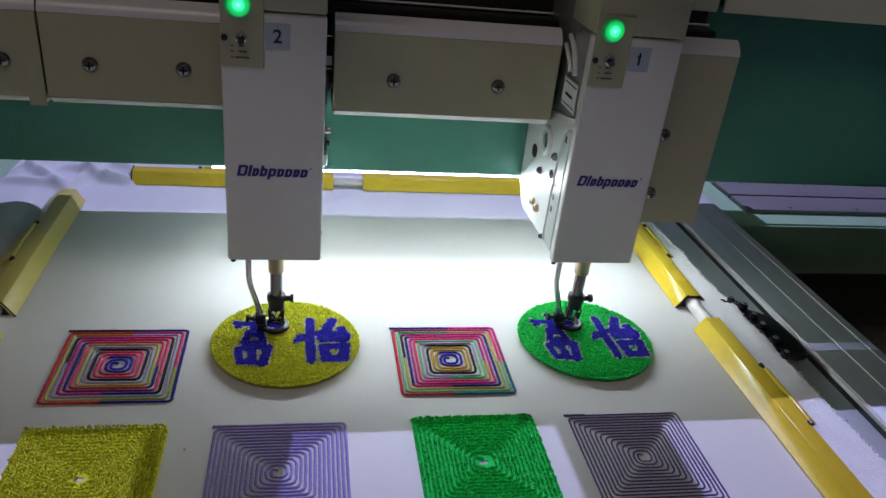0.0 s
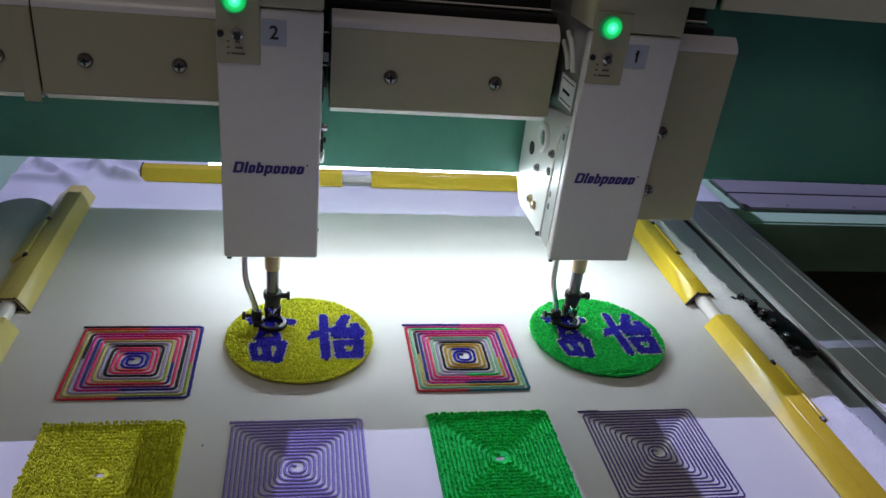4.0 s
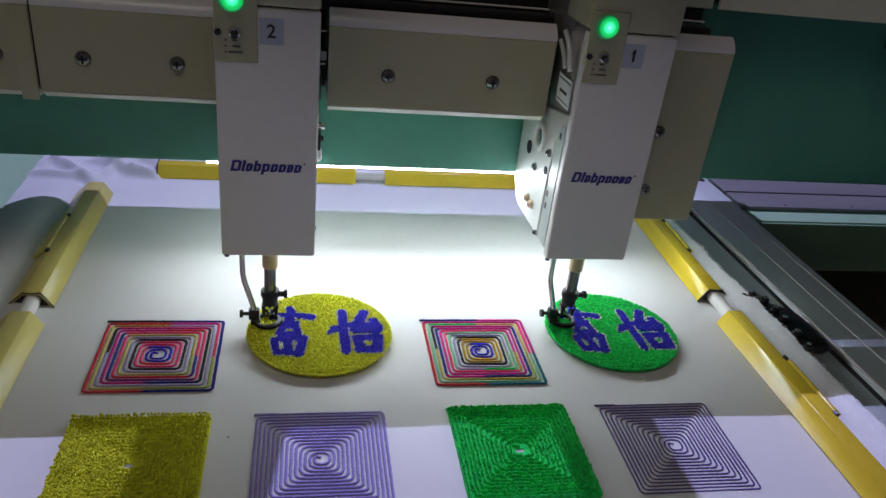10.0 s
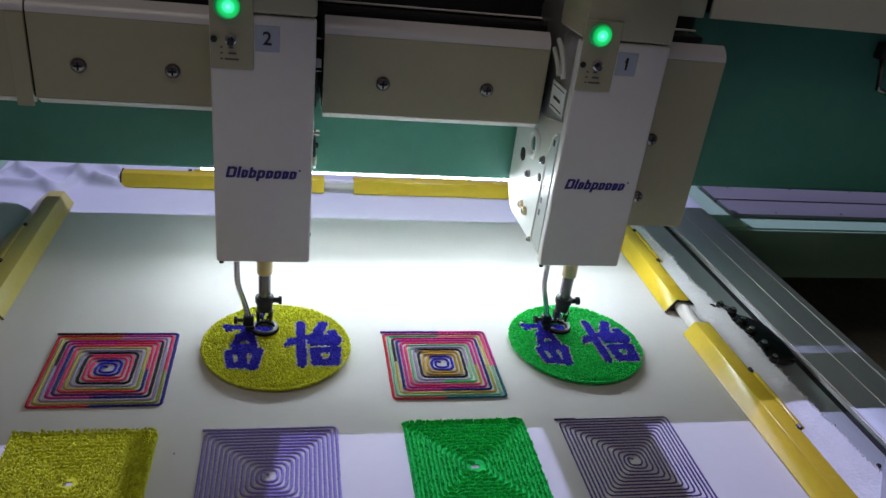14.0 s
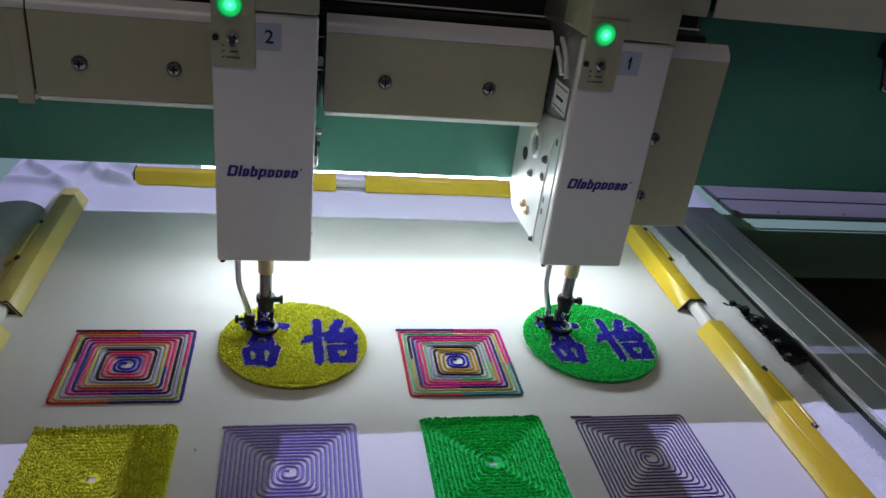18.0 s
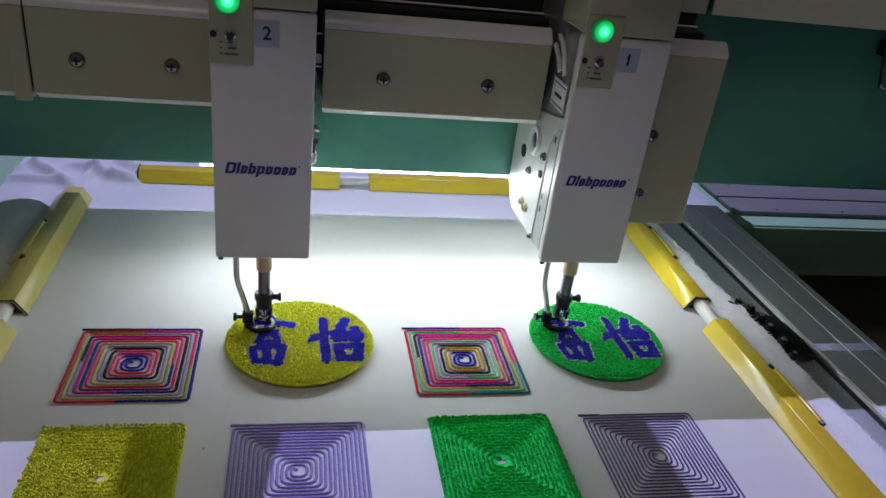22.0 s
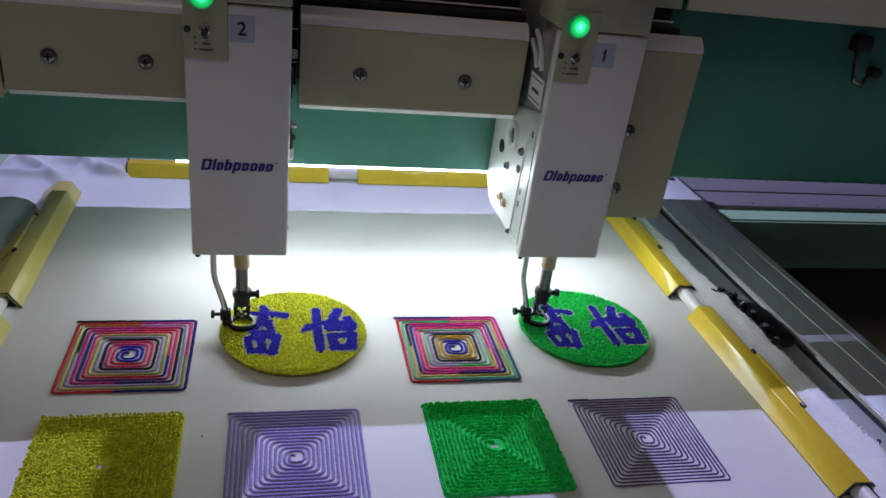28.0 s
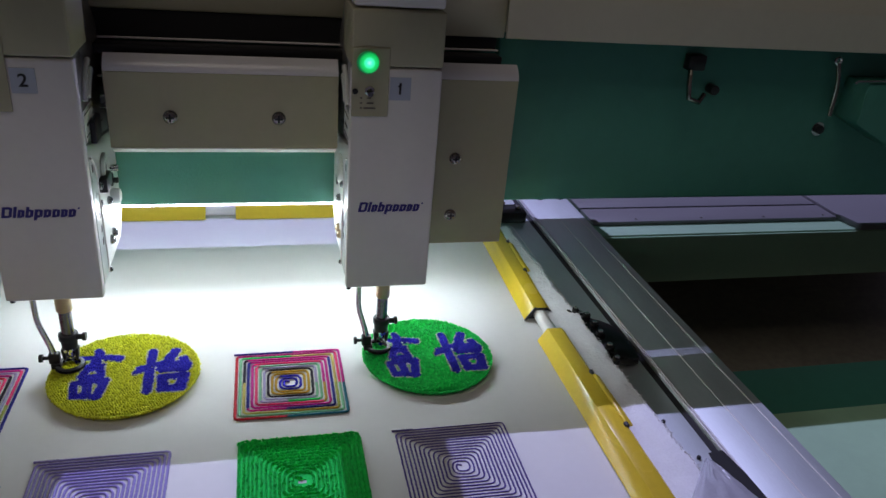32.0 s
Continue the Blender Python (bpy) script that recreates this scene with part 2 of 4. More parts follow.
def cyl(p, r, h, axis="z", seg=20, r2=None, bev=0.0, bm=None):
    b = bmesh.new()
    rot = {"z": Matrix(), "y": Matrix.Rotation(radians(90), 4, "X"), "x": Matrix.Rotation(radians(90), 4, "Y")}[axis]
    bmesh.ops.create_cone(b, cap_ends=True, segments=seg, radius1=r, radius2=r if r2 is None else r2, depth=h, matrix=Matrix.Translation(p) @ rot)
    if bev:
        caps = [e for e in b.edges if len(e.link_faces) == 2 and max(len(f.verts) for f in e.link_faces) > 4]
        bmesh.ops.bevel(b, geom=caps, offset=bev, segments=2, affect="EDGES", profile=0.5)
    return join(bm, b)


def ring(p, r, t, axis="z", seg=28, sub=8, bm=None, zs=1.0):
    b = bmesh.new()
    vs = []
    for i in range(seg):
        a = 2 * math.pi * i / seg
        row = []
        for j in range(sub):
            c = 2 * math.pi * j / sub
            q = Vector(((r + t * math.cos(c)) * math.cos(a), (r + t * math.cos(c)) * math.sin(a), t * zs * math.sin(c)))
            if axis == "y":
                q = Vector((q.x, q.z, q.y))
            if axis == "x":
                q = Vector((q.z, q.x, q.y))
            row.append(b.verts.new(q + Vector(p)))
        vs.append(row)
    for i in range(seg):
        for j in range(sub):
            b.faces.new((vs[i][j], vs[(i + 1) % seg][j], vs[(i + 1) % seg][(j + 1) % sub], vs[i][(j + 1) % sub]))
    return join(bm, b)


def prism(poly, lo, hi, axis="x", bev=0.0, seg=2, bm=None):
    """A polygon in the plane across the axis, drawn out along it."""
    b = bmesh.new()

    def put(u, v, w):
        return {"x": (w, u, v), "y": (u, w, v), "z": (u, v, w)}[axis]
    a = [b.verts.new(put(u, v, lo)) for u, v in poly]
    c = [b.verts.new(put(u, v, hi)) for u, v in poly]
    n = len(poly)
    b.faces.new(a)
    b.faces.new(c[::-1])
    for i in range(n):
        b.faces.new((a[i], a[(i + 1) % n], c[(i + 1) % n], c[i]))
    if bev:
        bmesh.ops.recalc_face_normals(b, faces=b.faces)
        bmesh.ops.bevel(b, geom=b.edges[:], offset=bev, segments=seg, affect="EDGES", profile=0.5)
    return join(bm, b)


def sweep(points, r, sub=8, bm=None, flat=1.0):
    """A round bar along points."""
    b = bmesh.new()
    pts = [Vector(p) for p in points]
    rows = []
    for i, p in enumerate(pts):
        t = (pts[min(i + 1, len(pts) - 1)] - pts[max(i - 1, 0)]).normalized()
        u = t.cross(Vector((0, 1, 0.02))).normalized()
        v = t.cross(u).normalized()
        rows.append([b.verts.new(p + u * r * math.cos(2 * math.pi * j / sub) + v * r * flat * math.sin(2 * math.pi * j / sub)) for j in range(sub)])
    for i in range(len(rows) - 1):
        for j in range(sub):
            b.faces.new((rows[i][j], rows[i + 1][j], rows[i + 1][(j + 1) % sub], rows[i][(j + 1) % sub]))
    b.faces.new(rows[0])
    b.faces.new(rows[-1][::-1])
    return join(bm, b)


def pan_screw(name, p, axis, parent, r=0.0058, out=-1, material=None):
    """A pan-head screw with a cross recess; it stands out along the axis."""
    k = "xyz".index(axis)
    material = material or M_SCREW

    def at(d):
        q = list(p)
        q[k] += out * d
        return q
    b = cyl(at(0.0006), r * 1.12, 0.0012, axis, 20)
    for lo, hi, r0, r1 in ((0.0012, 0.0024, 1.0, 0.97), (0.0024, 0.0033, 0.97, 0.84), (0.0033, 0.0039, 0.84, 0.62), (0.0039, 0.0042, 0.62, 0.32)):
        wide, thin = (r0, r1) if (out > 0) != (axis == "y") else (r1, r0)
        b = cyl(at((lo + hi) / 2), r * wide, hi - lo, axis, 20, r2=r * thin, bm=b)
    s = part(name, b, material, parent)
    x = None
    for u, v in ((0.62, 0.15), (0.15, 0.62)):
        lo, hi = at(0.0034), at(0.0044)
        d = [u * r, v * r]
        ends = [(lo[i] - d[0], lo[i] + d[0]) if i == (k + 1) % 3 else (lo[i] - d[1], lo[i] + d[1]) if i == (k + 2) % 3 else (min(lo[i], hi[i]), max(lo[i], hi[i])) for i in range(3)]
        x = box(*ends[0], *ends[1], *ends[2], bm=x)
    part("recess", x, M_BLACK, s)
    return s


def thing(name, label, category, group="", kind=""):
    return tagged(new(name), label, category, group, kind)


# ---- the room ----
FLOOR = -0.85
tagged(mesh_of("floor", box(-4, 4.5, -4, 4, FLOOR - 0.1, FLOOR), M_FLOOR), "grey concrete workshop floor", "floor", kind="structure")
tagged(mesh_of("ceiling", box(-4, 4.5, -4, 4, 4.12, 4.22), M_WALL), "plain white workshop ceiling", "ceiling", kind="structure")
tagged(mesh_of("wall_north", box(-4, 4.5, 4, 4.15, FLOOR, 4.12), M_WALL), "plain light workshop wall", "wall", kind="structure")
tagged(mesh_of("wall_south", box(-4, 4.5, -4.15, -4, FLOOR, 4.12), M_WALL), "plain light workshop wall", "wall", kind="structure")
tagged(mesh_of("wall_west", box(-4.15, -4, -4.15, 4.15, FLOOR, 4.12), M_WALL), "plain light workshop wall", "wall", kind="structure")
tagged(mesh_of("wall_east", box(4.5, 4.65, -4.15, 4.15, FLOOR, 4.12), M_WALL), "plain light workshop wall", "wall", kind="structure")
# the second, wide housing is made up to go with the fill light
for cx, cy, sx, sy, glow in ((0.38, 2.12, 0.08, 0.12, M_CEILTUBE), (-0.9, -2.1, 1.32, 0.82, M_FILL_PANEL)):
    lampbox = thing("ceiling_lamp", "unseen white ceiling lamp", "lamp", "ceiling lamps")
    lampbox.location = (cx, cy, 4.12)
    part("housing", box(-sx, sx, -sy, sy, -0.08, 0, 0.008), M_WHITE, lampbox)
    part("diffuser", box(-sx + 0.01, sx - 0.01, -sy + 0.01, sy - 0.01, -0.09, -0.081, 0.003), glow, lampbox)

# ---- the machine's frame and table ----
TAB = -0.005
machine = thing("machine_frame", "pale teal painted steel machine frame with table", "machine frame")
part("table_plate", box(-1.3, 0.475, -0.75, 0.75, TAB - 0.03, TAB, 0.003), M_TEAL, machine, "pale teal table plate under the fabric")
part("front_rail", box(0.476, 1.7, -0.62, -0.1435, TAB - 0.115, TAB - 0.012, 0.0015), M_TEAL, machine, "pale teal front rail")
part("rail_flange", box(0.476, 1.7, -0.1435, -0.030, TAB - 0.115, TAB - 0.040, 0.003), M_GREEN, machine)
part("rear_rail_face", box(0.476, 1.7, 0.2590, 0.2618, TAB - 0.078, TAB + 0.001), M_TEAL, machine, "shaded teal face of the rear rail")
part("rear_rail", box(0.476, 1.7, 0.262, 0.75, TAB - 0.078, TAB + 0.004, 0.0015), M_TEAL, machine, "pale teal rear rail")
for lx in (-1.15, 1.5):
    for ly in (-0.55, 0.6):
        part("leg", box(lx - 0.05, lx + 0.05, ly - 0.05, ly + 0.05, FLOOR, -0.301, 0.004), M_GREEN, machine)
part("under_tray", box(-1.25, 1.7, -0.62, 0.75, -0.30, -0.28), M_OIL, machine, "dark oily tray below the table")
part("rear_skirt", box(0.476, 1.7, 0.70, 0.75, -0.279, TAB - 0.08), M_SKIRT, machine)

# the cover strip of the cross drive behind, in two bands with a slot
strip = thing("drive_strip_cover", "grey drive cover strip with a dark slot", "cover strip")
part("band", box(0.655, 1.098, 0.352, 0.404, 0.0, 0.006, 0.001), M_STRIP, strip)
part("band", box(0.655, 1.098, 0.2955, 0.347, 0.0, 0.006, 0.001), M_STRIP, strip)
part("slot", box(0.655, 1.098, 0.3472, 0.3518, 0.0, 0.003), M_DARK, strip)
part("end_plate", prism([(1.0985, 0.42), (1.42, 0.42), (1.42, 0.2545), (1.112, 0.2545), (1.104, 0.294), (1.0985, 0.300)], 0.0, 0.010, "z", 0.001), M_STRIP, strip)
part("edge_trim", box(0.655, 1.098, 0.4042, 0.4125, 0.0, 0.008, 0.001), M_TEAL, strip)
for i in range(4):
    part("rivet", cyl((0.70 + 0.115 * i, 0.397, 0.0066), 0.0022, 0.0014, "z", 10), M_CHROME, strip)
    part("rivet", cyl((0.73 + 0.115 * i, 0.302, 0.0066), 0.0022, 0.0014, "z", 10), M_CHROME, strip)

# ---- the beam ----
BF, BZ = 0.1175, 0.1190
beam = thing("machine_beam", "dark green painted steel beam across the machine", "beam")
part("tube", box(-1.6, 0.4112, BF, 0.314, BZ, 0.37, 0.005, 3), M_GREEN, beam)
part("tube", box(0.4114, 1.9, BF, 0.314, BZ, 0.318, 0.005, 3), M_GREEN, beam)
# unseen block added behind the tube to widen the shadow on the rail
part("rear_shade_box", box(0.47, 0.655, 0.3145, 0.362, BZ, 0.37, 0.006), M_GREEN, beam)
part("duct_face", prism([(0.078, 0.3168), (0.078, 0.3588), (0.100, 0.4085), (0.101, 0.4540), (0.104, 0.4540), (0.103, 0.4090), (0.081, 0.3598), (0.081, 0.3168)], 0.4072, 1.9, "x", 0.0008, 1), M_DUCT, beam, "cream cover along the top of the beam")
# the cover's unseen top; three narrow slots added to let light streaks through
for sx0, sx1, sy0, sy1 in ((0.4116, 1.9, 0.101, 0.1825), (0.4116, 1.9, 0.1921, 0.300), (0.4116, 0.498, 0.1826, 0.1920), (0.625, 1.9, 0.1826, 0.1920), (0.4981, 0.6249, 0.1841, 0.1865), (0.4981, 0.6249, 0.1881, 0.1905)):
    part("duct_top", box(sx0, sx1, sy0, sy1, 0.4541, 0.4550), M_DUCT, beam)
# unseen block added on the cover to shape its shadow on the cloth
part("shade_box", box(0.395, 0.487, 0.1215, 0.300, 0.4552, 0.4905, 0.001), M_DUCT, beam)
part("duct_back", box(0.4116, 1.9, 0.297, 0.300, 0.319, 0.4540), M_DUCT, beam)
part("duct_end", box(0.4116, 0.4155, 0.1045, 0.2965, 0.319, 0.4540), M_DUCT, beam)
part("duct_face", box(0.33, 0.4115, 0.0972, 0.1165, 0.314, 0.372, 0.001), M_DUCT, beam)
part("duct_face", box(-1.4, 0.3285, 0.099, 0.1165, 0.326, 0.372, 0.004), M_CREAM, beam)
# unseen housing added above; its front edge casts the shadow on the cloth
part("shade_housing", box(-1.4, 0.4115, 0.100, 0.30, 0.3725, 0.452, 0.001), M_CREAM, beam)
# fittings on the beam's face
hook = thing("cable_hook", "small metal cable hook on the green beam", "hook")
part("bracket", box(0.640, 0.662, 0.104, 0.1175, 0.284, 0.302, 0.002), M_BLACK, hook)
part("clip", sweep([(0.643, 0.104, 0.285), (0.639, 0.094, 0.270), (0.641, 0.092, 0.255), (0.656, 0.094, 0.25), (0.665, 0.10, 0.258)], 0.003), M_SCREW, hook)
part("knob", cyl((0.681, 0.110, 0.262), 0.006, 0.014, "y", 14, bev=0.001), M_BLACK, hook)
rod = thing("metal_rod", "thin bent metal rod hanging at the beam", "rod")
part("stem", sweep([(0.843, 0.108, 0.298), (0.849, 0.107, 0.279), (0.852, 0.107, 0.262), (0.853, 0.107, 0.233)], 0.0028), M_SCREW, rod)
part("eye", ring((0.842, 0.108, 0.3005), 0.0038, 0.0018, "y"), M_CHROME, rod)
arm = thing("side_bracket", "green steel side bracket on the beam", "bracket")
part("plate", prism([(0.868, 0.282), (1.05, 0.2855), (1.05, 0.19), (0.93, 0.20), (0.866, 0.232)], 0.075, 0.1165, "y", 0.003), M_GREEN, arm)
part("pin", sweep([(0.845, 0.074, 0.2815), (0.848, 0.074, 0.2840), (1.05, 0.074, 0.290)], 0.0016), M_CHROME, arm)
nut = thing("beam_bolt", "bolt on the green beam", "bolt")
part("head", cyl((0.85, 0.1145, 0.213), 0.006, 0.007, "y", 6, bev=0.0008), M_BLACK, nut)
part("washer", cyl((0.85, 0.1172, 0.213), 0.009, 0.0016, "y", 18), M_STEEL, nut)

# the lamp bar under the beam
lampbar = thing("lamp_bar", "white lit LED lamp bar under the beam", "lamp")
part("housing", box(-0.095, 0.411, 0.126, 0.144, 0.1172, 0.1189, 0.0005), M_WHITE, lampbar)
part("diffuser", box(-0.094, 0.410, 0.1275, 0.1425, 0.1138, 0.1172, 0.0006), M_TUBE, lampbar)


# ---- covers between the heads ----
def beam_cover(x0, x1, screws, low=0.2135, lip=0.0105, name="beam_cover"):
    """A bent cover panel: face, rounded top, folded lip at the foot."""
    t = thing(name, "cream painted metal cover panel with cross-head screws", "cover panel", "cover panels")
    yf = 0.0325
    part("panel", prism([(yf, low), (yf, 0.2840), (yf + 0.0022, 0.2840), (yf + 0.0022, low)], x0, x1, "x", 0.0004, 1), M_CREAM, t)
    prof = [(yf, 0.2842), (yf + 0.0006, 0.2870), (yf + 0.0020, 0.2896), (yf + 0.0044, 0.2925), (yf + 0.0072, 0.2950), (yf + 0.0098, 0.2968), (yf + 0.0110, 0.2977), (yf + 0.0122, 0.2979), (yf + 0.0131, 0.2971),
            (yf + 0.0128, 0.2958), (yf + 0.0072, 0.2920), (yf + 0.0040, 0.2882), (yf + 0.0022, 0.2842)]
    part("top_fold", prism(prof, x0, x1, "x", 0.0), M_TRIM, t, "glossy pale folded top edge")
    # added near-black block in place of the shaded hollow behind the panel
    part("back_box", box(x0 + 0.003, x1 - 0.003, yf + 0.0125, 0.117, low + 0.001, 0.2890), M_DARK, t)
    if lip:
        # white instead of cream: light bounced off the cloth is in the colour
        part("lip", prism([(yf, low - 0.0005), (yf + 0.008, low - lip * 0.65), (0.117, low - lip * 0.65), (0.117, low - 0.0005)], x0 + 0.001, x1 - 0.001, "x", 0.0004, 1), M_WHITE, t, "folded lower lip, bounced lamp light put into its white")
    for sx, sz in screws:
        pan_screw("screw", (sx, yf, sz), "y", t)
    return t


left_cover = beam_cover(-0.62, -0.2152, [(-0.245, 0.2435), (-0.40, 0.2435)])
part("side_fold", box(-0.2285, -0.2150, 0.0302, 0.0322, 0.2060, 0.2838, 0.0009), M_CREAM, left_cover, "rounded side fold of the cover")
beam_cover(-0.2138, -0.0662, [(-0.1774, 0.2432), (-0.1024, 0.2432)])
beam_cover(0.0250, 0.2315, [(0.0786, 0.2434), (0.1757, 0.2434)])
beam_cover(0.318, 0.4105, [(0.352, 0.2033), (0.352, 0.1406)], low=0.107, lip=0)
# dark shaft behind the covers' tops
shaft = thing("drive_shaft", "dark steel drive shaft above the covers", "shaft")
part("bar", box(-0.55, 0.405, 0.075, 0.0965, 0.2895, 0.2985, 0.002), M_BLACK, shaft)
part("rod", sweep([(-0.55, 0.097, 0.3008), (0.406, 0.097, 0.3008)], 0.0011, 8), M_WHITE, shaft, "thin pale rod")
# near-black sheets added where the gaps behind are only in shade
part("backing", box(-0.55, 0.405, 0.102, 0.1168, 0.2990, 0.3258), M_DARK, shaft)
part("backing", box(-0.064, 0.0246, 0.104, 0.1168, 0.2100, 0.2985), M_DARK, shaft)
for z0, z1 in ((0.2745, 0.2765), (0.2490, 0.2580), (0.2455, 0.2472)):
    part("guide", box(0.0170, 0.0244, 0.050, 0.058, z0, z1, 0.0005, 1), M_STEEL, shaft, "bright steel guide piece")


# ---- the heads ----
def digits(txt, size, at, parent, material):
    c = bpy.data.curves.new("digit", "FONT")
    c.body, c.size, c.align_x, c.align_y, c.extrude, c.offset = txt, size, "CENTER", "CENTER", 0.0002, 0.00022
    tmp = new("digit", c)
    dg = bpy.context.evaluated_depsgraph_get()
    me = bpy.data.meshes.new_from_object(tmp.evaluated_get(dg))
    bpy.data.objects.remove(tmp)
    me.materials.append(material)
    ob = new("digit", me)
    ob.parent = parent
    ob.matrix_basis = Matrix.Translation(at) @ pose(0, 0, 0, 90, 0, 0)
    return ob


NEEDLES, RINGS = [], []
FY = -0.032


def head(hx, number):
    """A chenille head. Its space has x = 0 at the middle of the front cover."""
    h = thing("embroidery_head", "white and cream chenille embroidery head with a lit green lamp", "machine head", "machine heads")
    h.location = (hx, 0, 0)
    w = 0.0405
    body = [(-0.020, 0.0938), (0.0077, 0.0940), (0.090, 0.0938), (0.1000, 0.0975), (0.1165, 0.1165), (0.1165, 0.206), (0.006, 0.226), (-0.020, 0.232)]
    part("arm", prism(body, -w + 0.0025, w - 0.0025, "x", 0.002, 2), M_CASTW, h, "white cast arm of the head")
    part("mechanism", prism([(-0.020, 0.2325), (0.006, 0.2265), (0.1165, 0.2065), (0.1165, 0.30), (0.06, 0.357), (-0.020, 0.357)], -w + 0.0045, w - 0.0045, "x", 0.0015, 2), M_GREYCAST, h, "grey cast gear housing")
    part("gear_cover", prism([(-0.019, 0.236), (0.018, 0.230), (0.026, 0.262), (0.020, 0.300), (-0.004, 0.318), (-0.019, 0.318)], -w + 0.0030, w - 0.0030, "x", 0.002, 2), M_ALU, h, "bare metal side cover")
    cover = part("front_cover", box(-w, w, FY, -0.0205, 0.092, 0.3078, 0.0025, 3), M_WHITE, h, "white front cover")
    cap = part("top_cap", box(-w, w, FY, 0.03, 0.3092, 0.357, 0.0022, 3), M_CREAM, h, "cream upper housing")
    # crown and board lie out of view, added to cast the head's forward shadow
    part("crown", box(-w + 0.001, w - 0.001, FY + 0.002, 0.06, 0.3585, 0.43, 0.003, 3), M_WHITE, h)
    part("shade_board", box(-0.041, 0.046, -0.115, 0.0995, 0.4305, 0.445, 0.002), M_CREAM, h)
    # control plate with lamp, switch and print
    plate = part("control_plate", box(-w + 0.0006, -0.0075, FY - 0.0016, FY - 0.0002, 0.2655, 0.3255, 0.0006, 1), M_CREAM, h, "cream control plate")
    part("lamp_lens", cyl((-0.0268, FY - 0.0035, 0.3135), 0.0098, 0.004, "y", 28, bev=0.0016), M_LED, plate, "glowing green signal lamp")
    part("switch_nut", cyl((-0.0245, FY - 0.0028, 0.2888), 0.0048, 0.0026, "y", 6, bev=0.0004), M_CHROME, plate)
    part("switch_lever", sweep([(-0.0245, FY - 0.003, 0.2888), (-0.0243, FY - 0.0085, 0.2872)], 0.0027, 10), M_JET, plate)
    part("screw", cyl((-0.0370, FY - 0.0026, 0.2882), 0.0026, 0.002, "y", 12, bev=0.0004), M_BLACK, plate)
    for i, (bx, bw) in enumerate(((-0.0245, 0.0035), (-0.0235, 0.006), (-0.0240, 0.0105))):
        part("print_bar", box(bx - bw / 2, bx + bw / 2, FY - 0.0020, FY - 0.0016, 0.2816 - i * 0.0045, 0.2830 - i * 0.0045), M_FAINT, plate)
        part("print_bar", box(-0.0325, -0.0305, FY - 0.0020, FY - 0.0016, 0.2818 - i * 0.0045, 0.2829 - i * 0.0045), M_FAINT, plate)
    # number sticker
    st = part("number_sticker", box(-0.0063, 0.0122, FY - 0.0006, FY - 0.0001, 0.2805, 0.3005), M_STICKER, h, "pale blue sticker with a number")
    digits(number, 0.0145, (0.0028, FY - 0.0008, 0.2903), st, M_INK)
    if number == "1":
        part("digit_flag", prism([(0.0030, 0.2950), (0.0040, 0.2950), (0.0040, 0.2936), (0.0008, 0.2920), (0.0008, 0.2932)], FY - 0.0010, FY - 0.0006, "y"), M_INK, st, smooth=False)
    # maker's mark as plain slanted blocks
    xs, spec = -0.0310, [(0.0088, 0.0098, 0), (0.0034, 0.0100, 0), (0.0062, 0.0072, 0), (0.0068, 0.0098, 0), (0.0072, 0.0074, -0.0026), (0.0066, 0.0072, 0), (0.0068, 0.0072, 0), (0.0060, 0.0072, 0), (0.0066, 0.0072, 0)]
    for bw, bh, dz in spec:
        z0, k = 0.1735, 0.22
        lo, hi, x1 = z0 + dz, z0 + bh, xs + bw - 0.0009

        def sl(u, z):
            return (u + (z - z0) * k, z)
        y0, y1, f = FY - 0.0005, FY - 0.0001, 0.0024
        b = prism([sl(xs, lo), sl(xs + f, lo), sl(xs + f, hi), sl(xs, hi)], y0, y1, "y")
        if bw > 0.004:
            top = z0 + (bh if xs < -0.030 else 0.0074)
            b = prism([sl(x1 - f, z0), sl(x1, z0 + 0.0010), sl(x1, top - 0.0010), sl(x1 - f, top)], y0, y1, "y", bm=b)
            for za, zb in ((z0, z0 + 0.0020), (top - 0.0020, top)):
                b = prism([sl(xs + f, za), sl(x1 - f, za), sl(x1 - f, zb), sl(xs + f, zb)], y0, y1, "y", bm=b)
        part("mark_block", b, M_NAVY, cover, smooth=False)
        xs += bw
    part("mark_dot", cyl((xs + 0.0026, FY - 0.0003, 0.1815), 0.0008, 0.0005, "y", 10), M_NAVY, cover)
    for sx in (-w + 0.004,):
        part("foot_screw", cyl((sx, -0.026, 0.0905), 0.0022, 0.004, "z", 10), M_BLACK, h)
    # side fittings, both flanks
    for s in (-1, 1):
        xx = s * (w - 0.0025)
        part("side_plate", prism([(-0.0195, 0.100), (0.003, 0.1005), (0.0054, 0.108), (0.0040, 0.141), (0.0005, 0.197), (-0.006, 0.214), (-0.0195, 0.222)], xx - 0.0002 * s, xx + 0.0024 * s, "x", 0.0006, 1), M_SIDE, h, "thin pale side plate")
        part("plate_edge", sweep([(xx + 0.0022 * s, 0.0030, 0.1005), (xx + 0.0022 * s, 0.0054, 0.108), (xx + 0.0022 * s, 0.0040, 0.141), (xx + 0.0022 * s, 0.0005, 0.197), (xx + 0.0022 * s, -0.006, 0.214), (xx + 0.0022 * s, -0.014, 0.2195)], 0.0013, 8), M_WHITE, h, "bright rounded plate edge")
        for py, pz in ((-0.0040, 0.163), (-0.0036, 0.149), (-0.0038, 0.1366), (-0.0110, 0.2095)):
            part("plate_slot", box(xx + min(0.0022 * s, 0.0027 * s), xx + max(0.0022 * s, 0.0027 * s), py - 0.002, py + 0.002, pz - 0.003, pz + 0.003), M_BLACK, h)
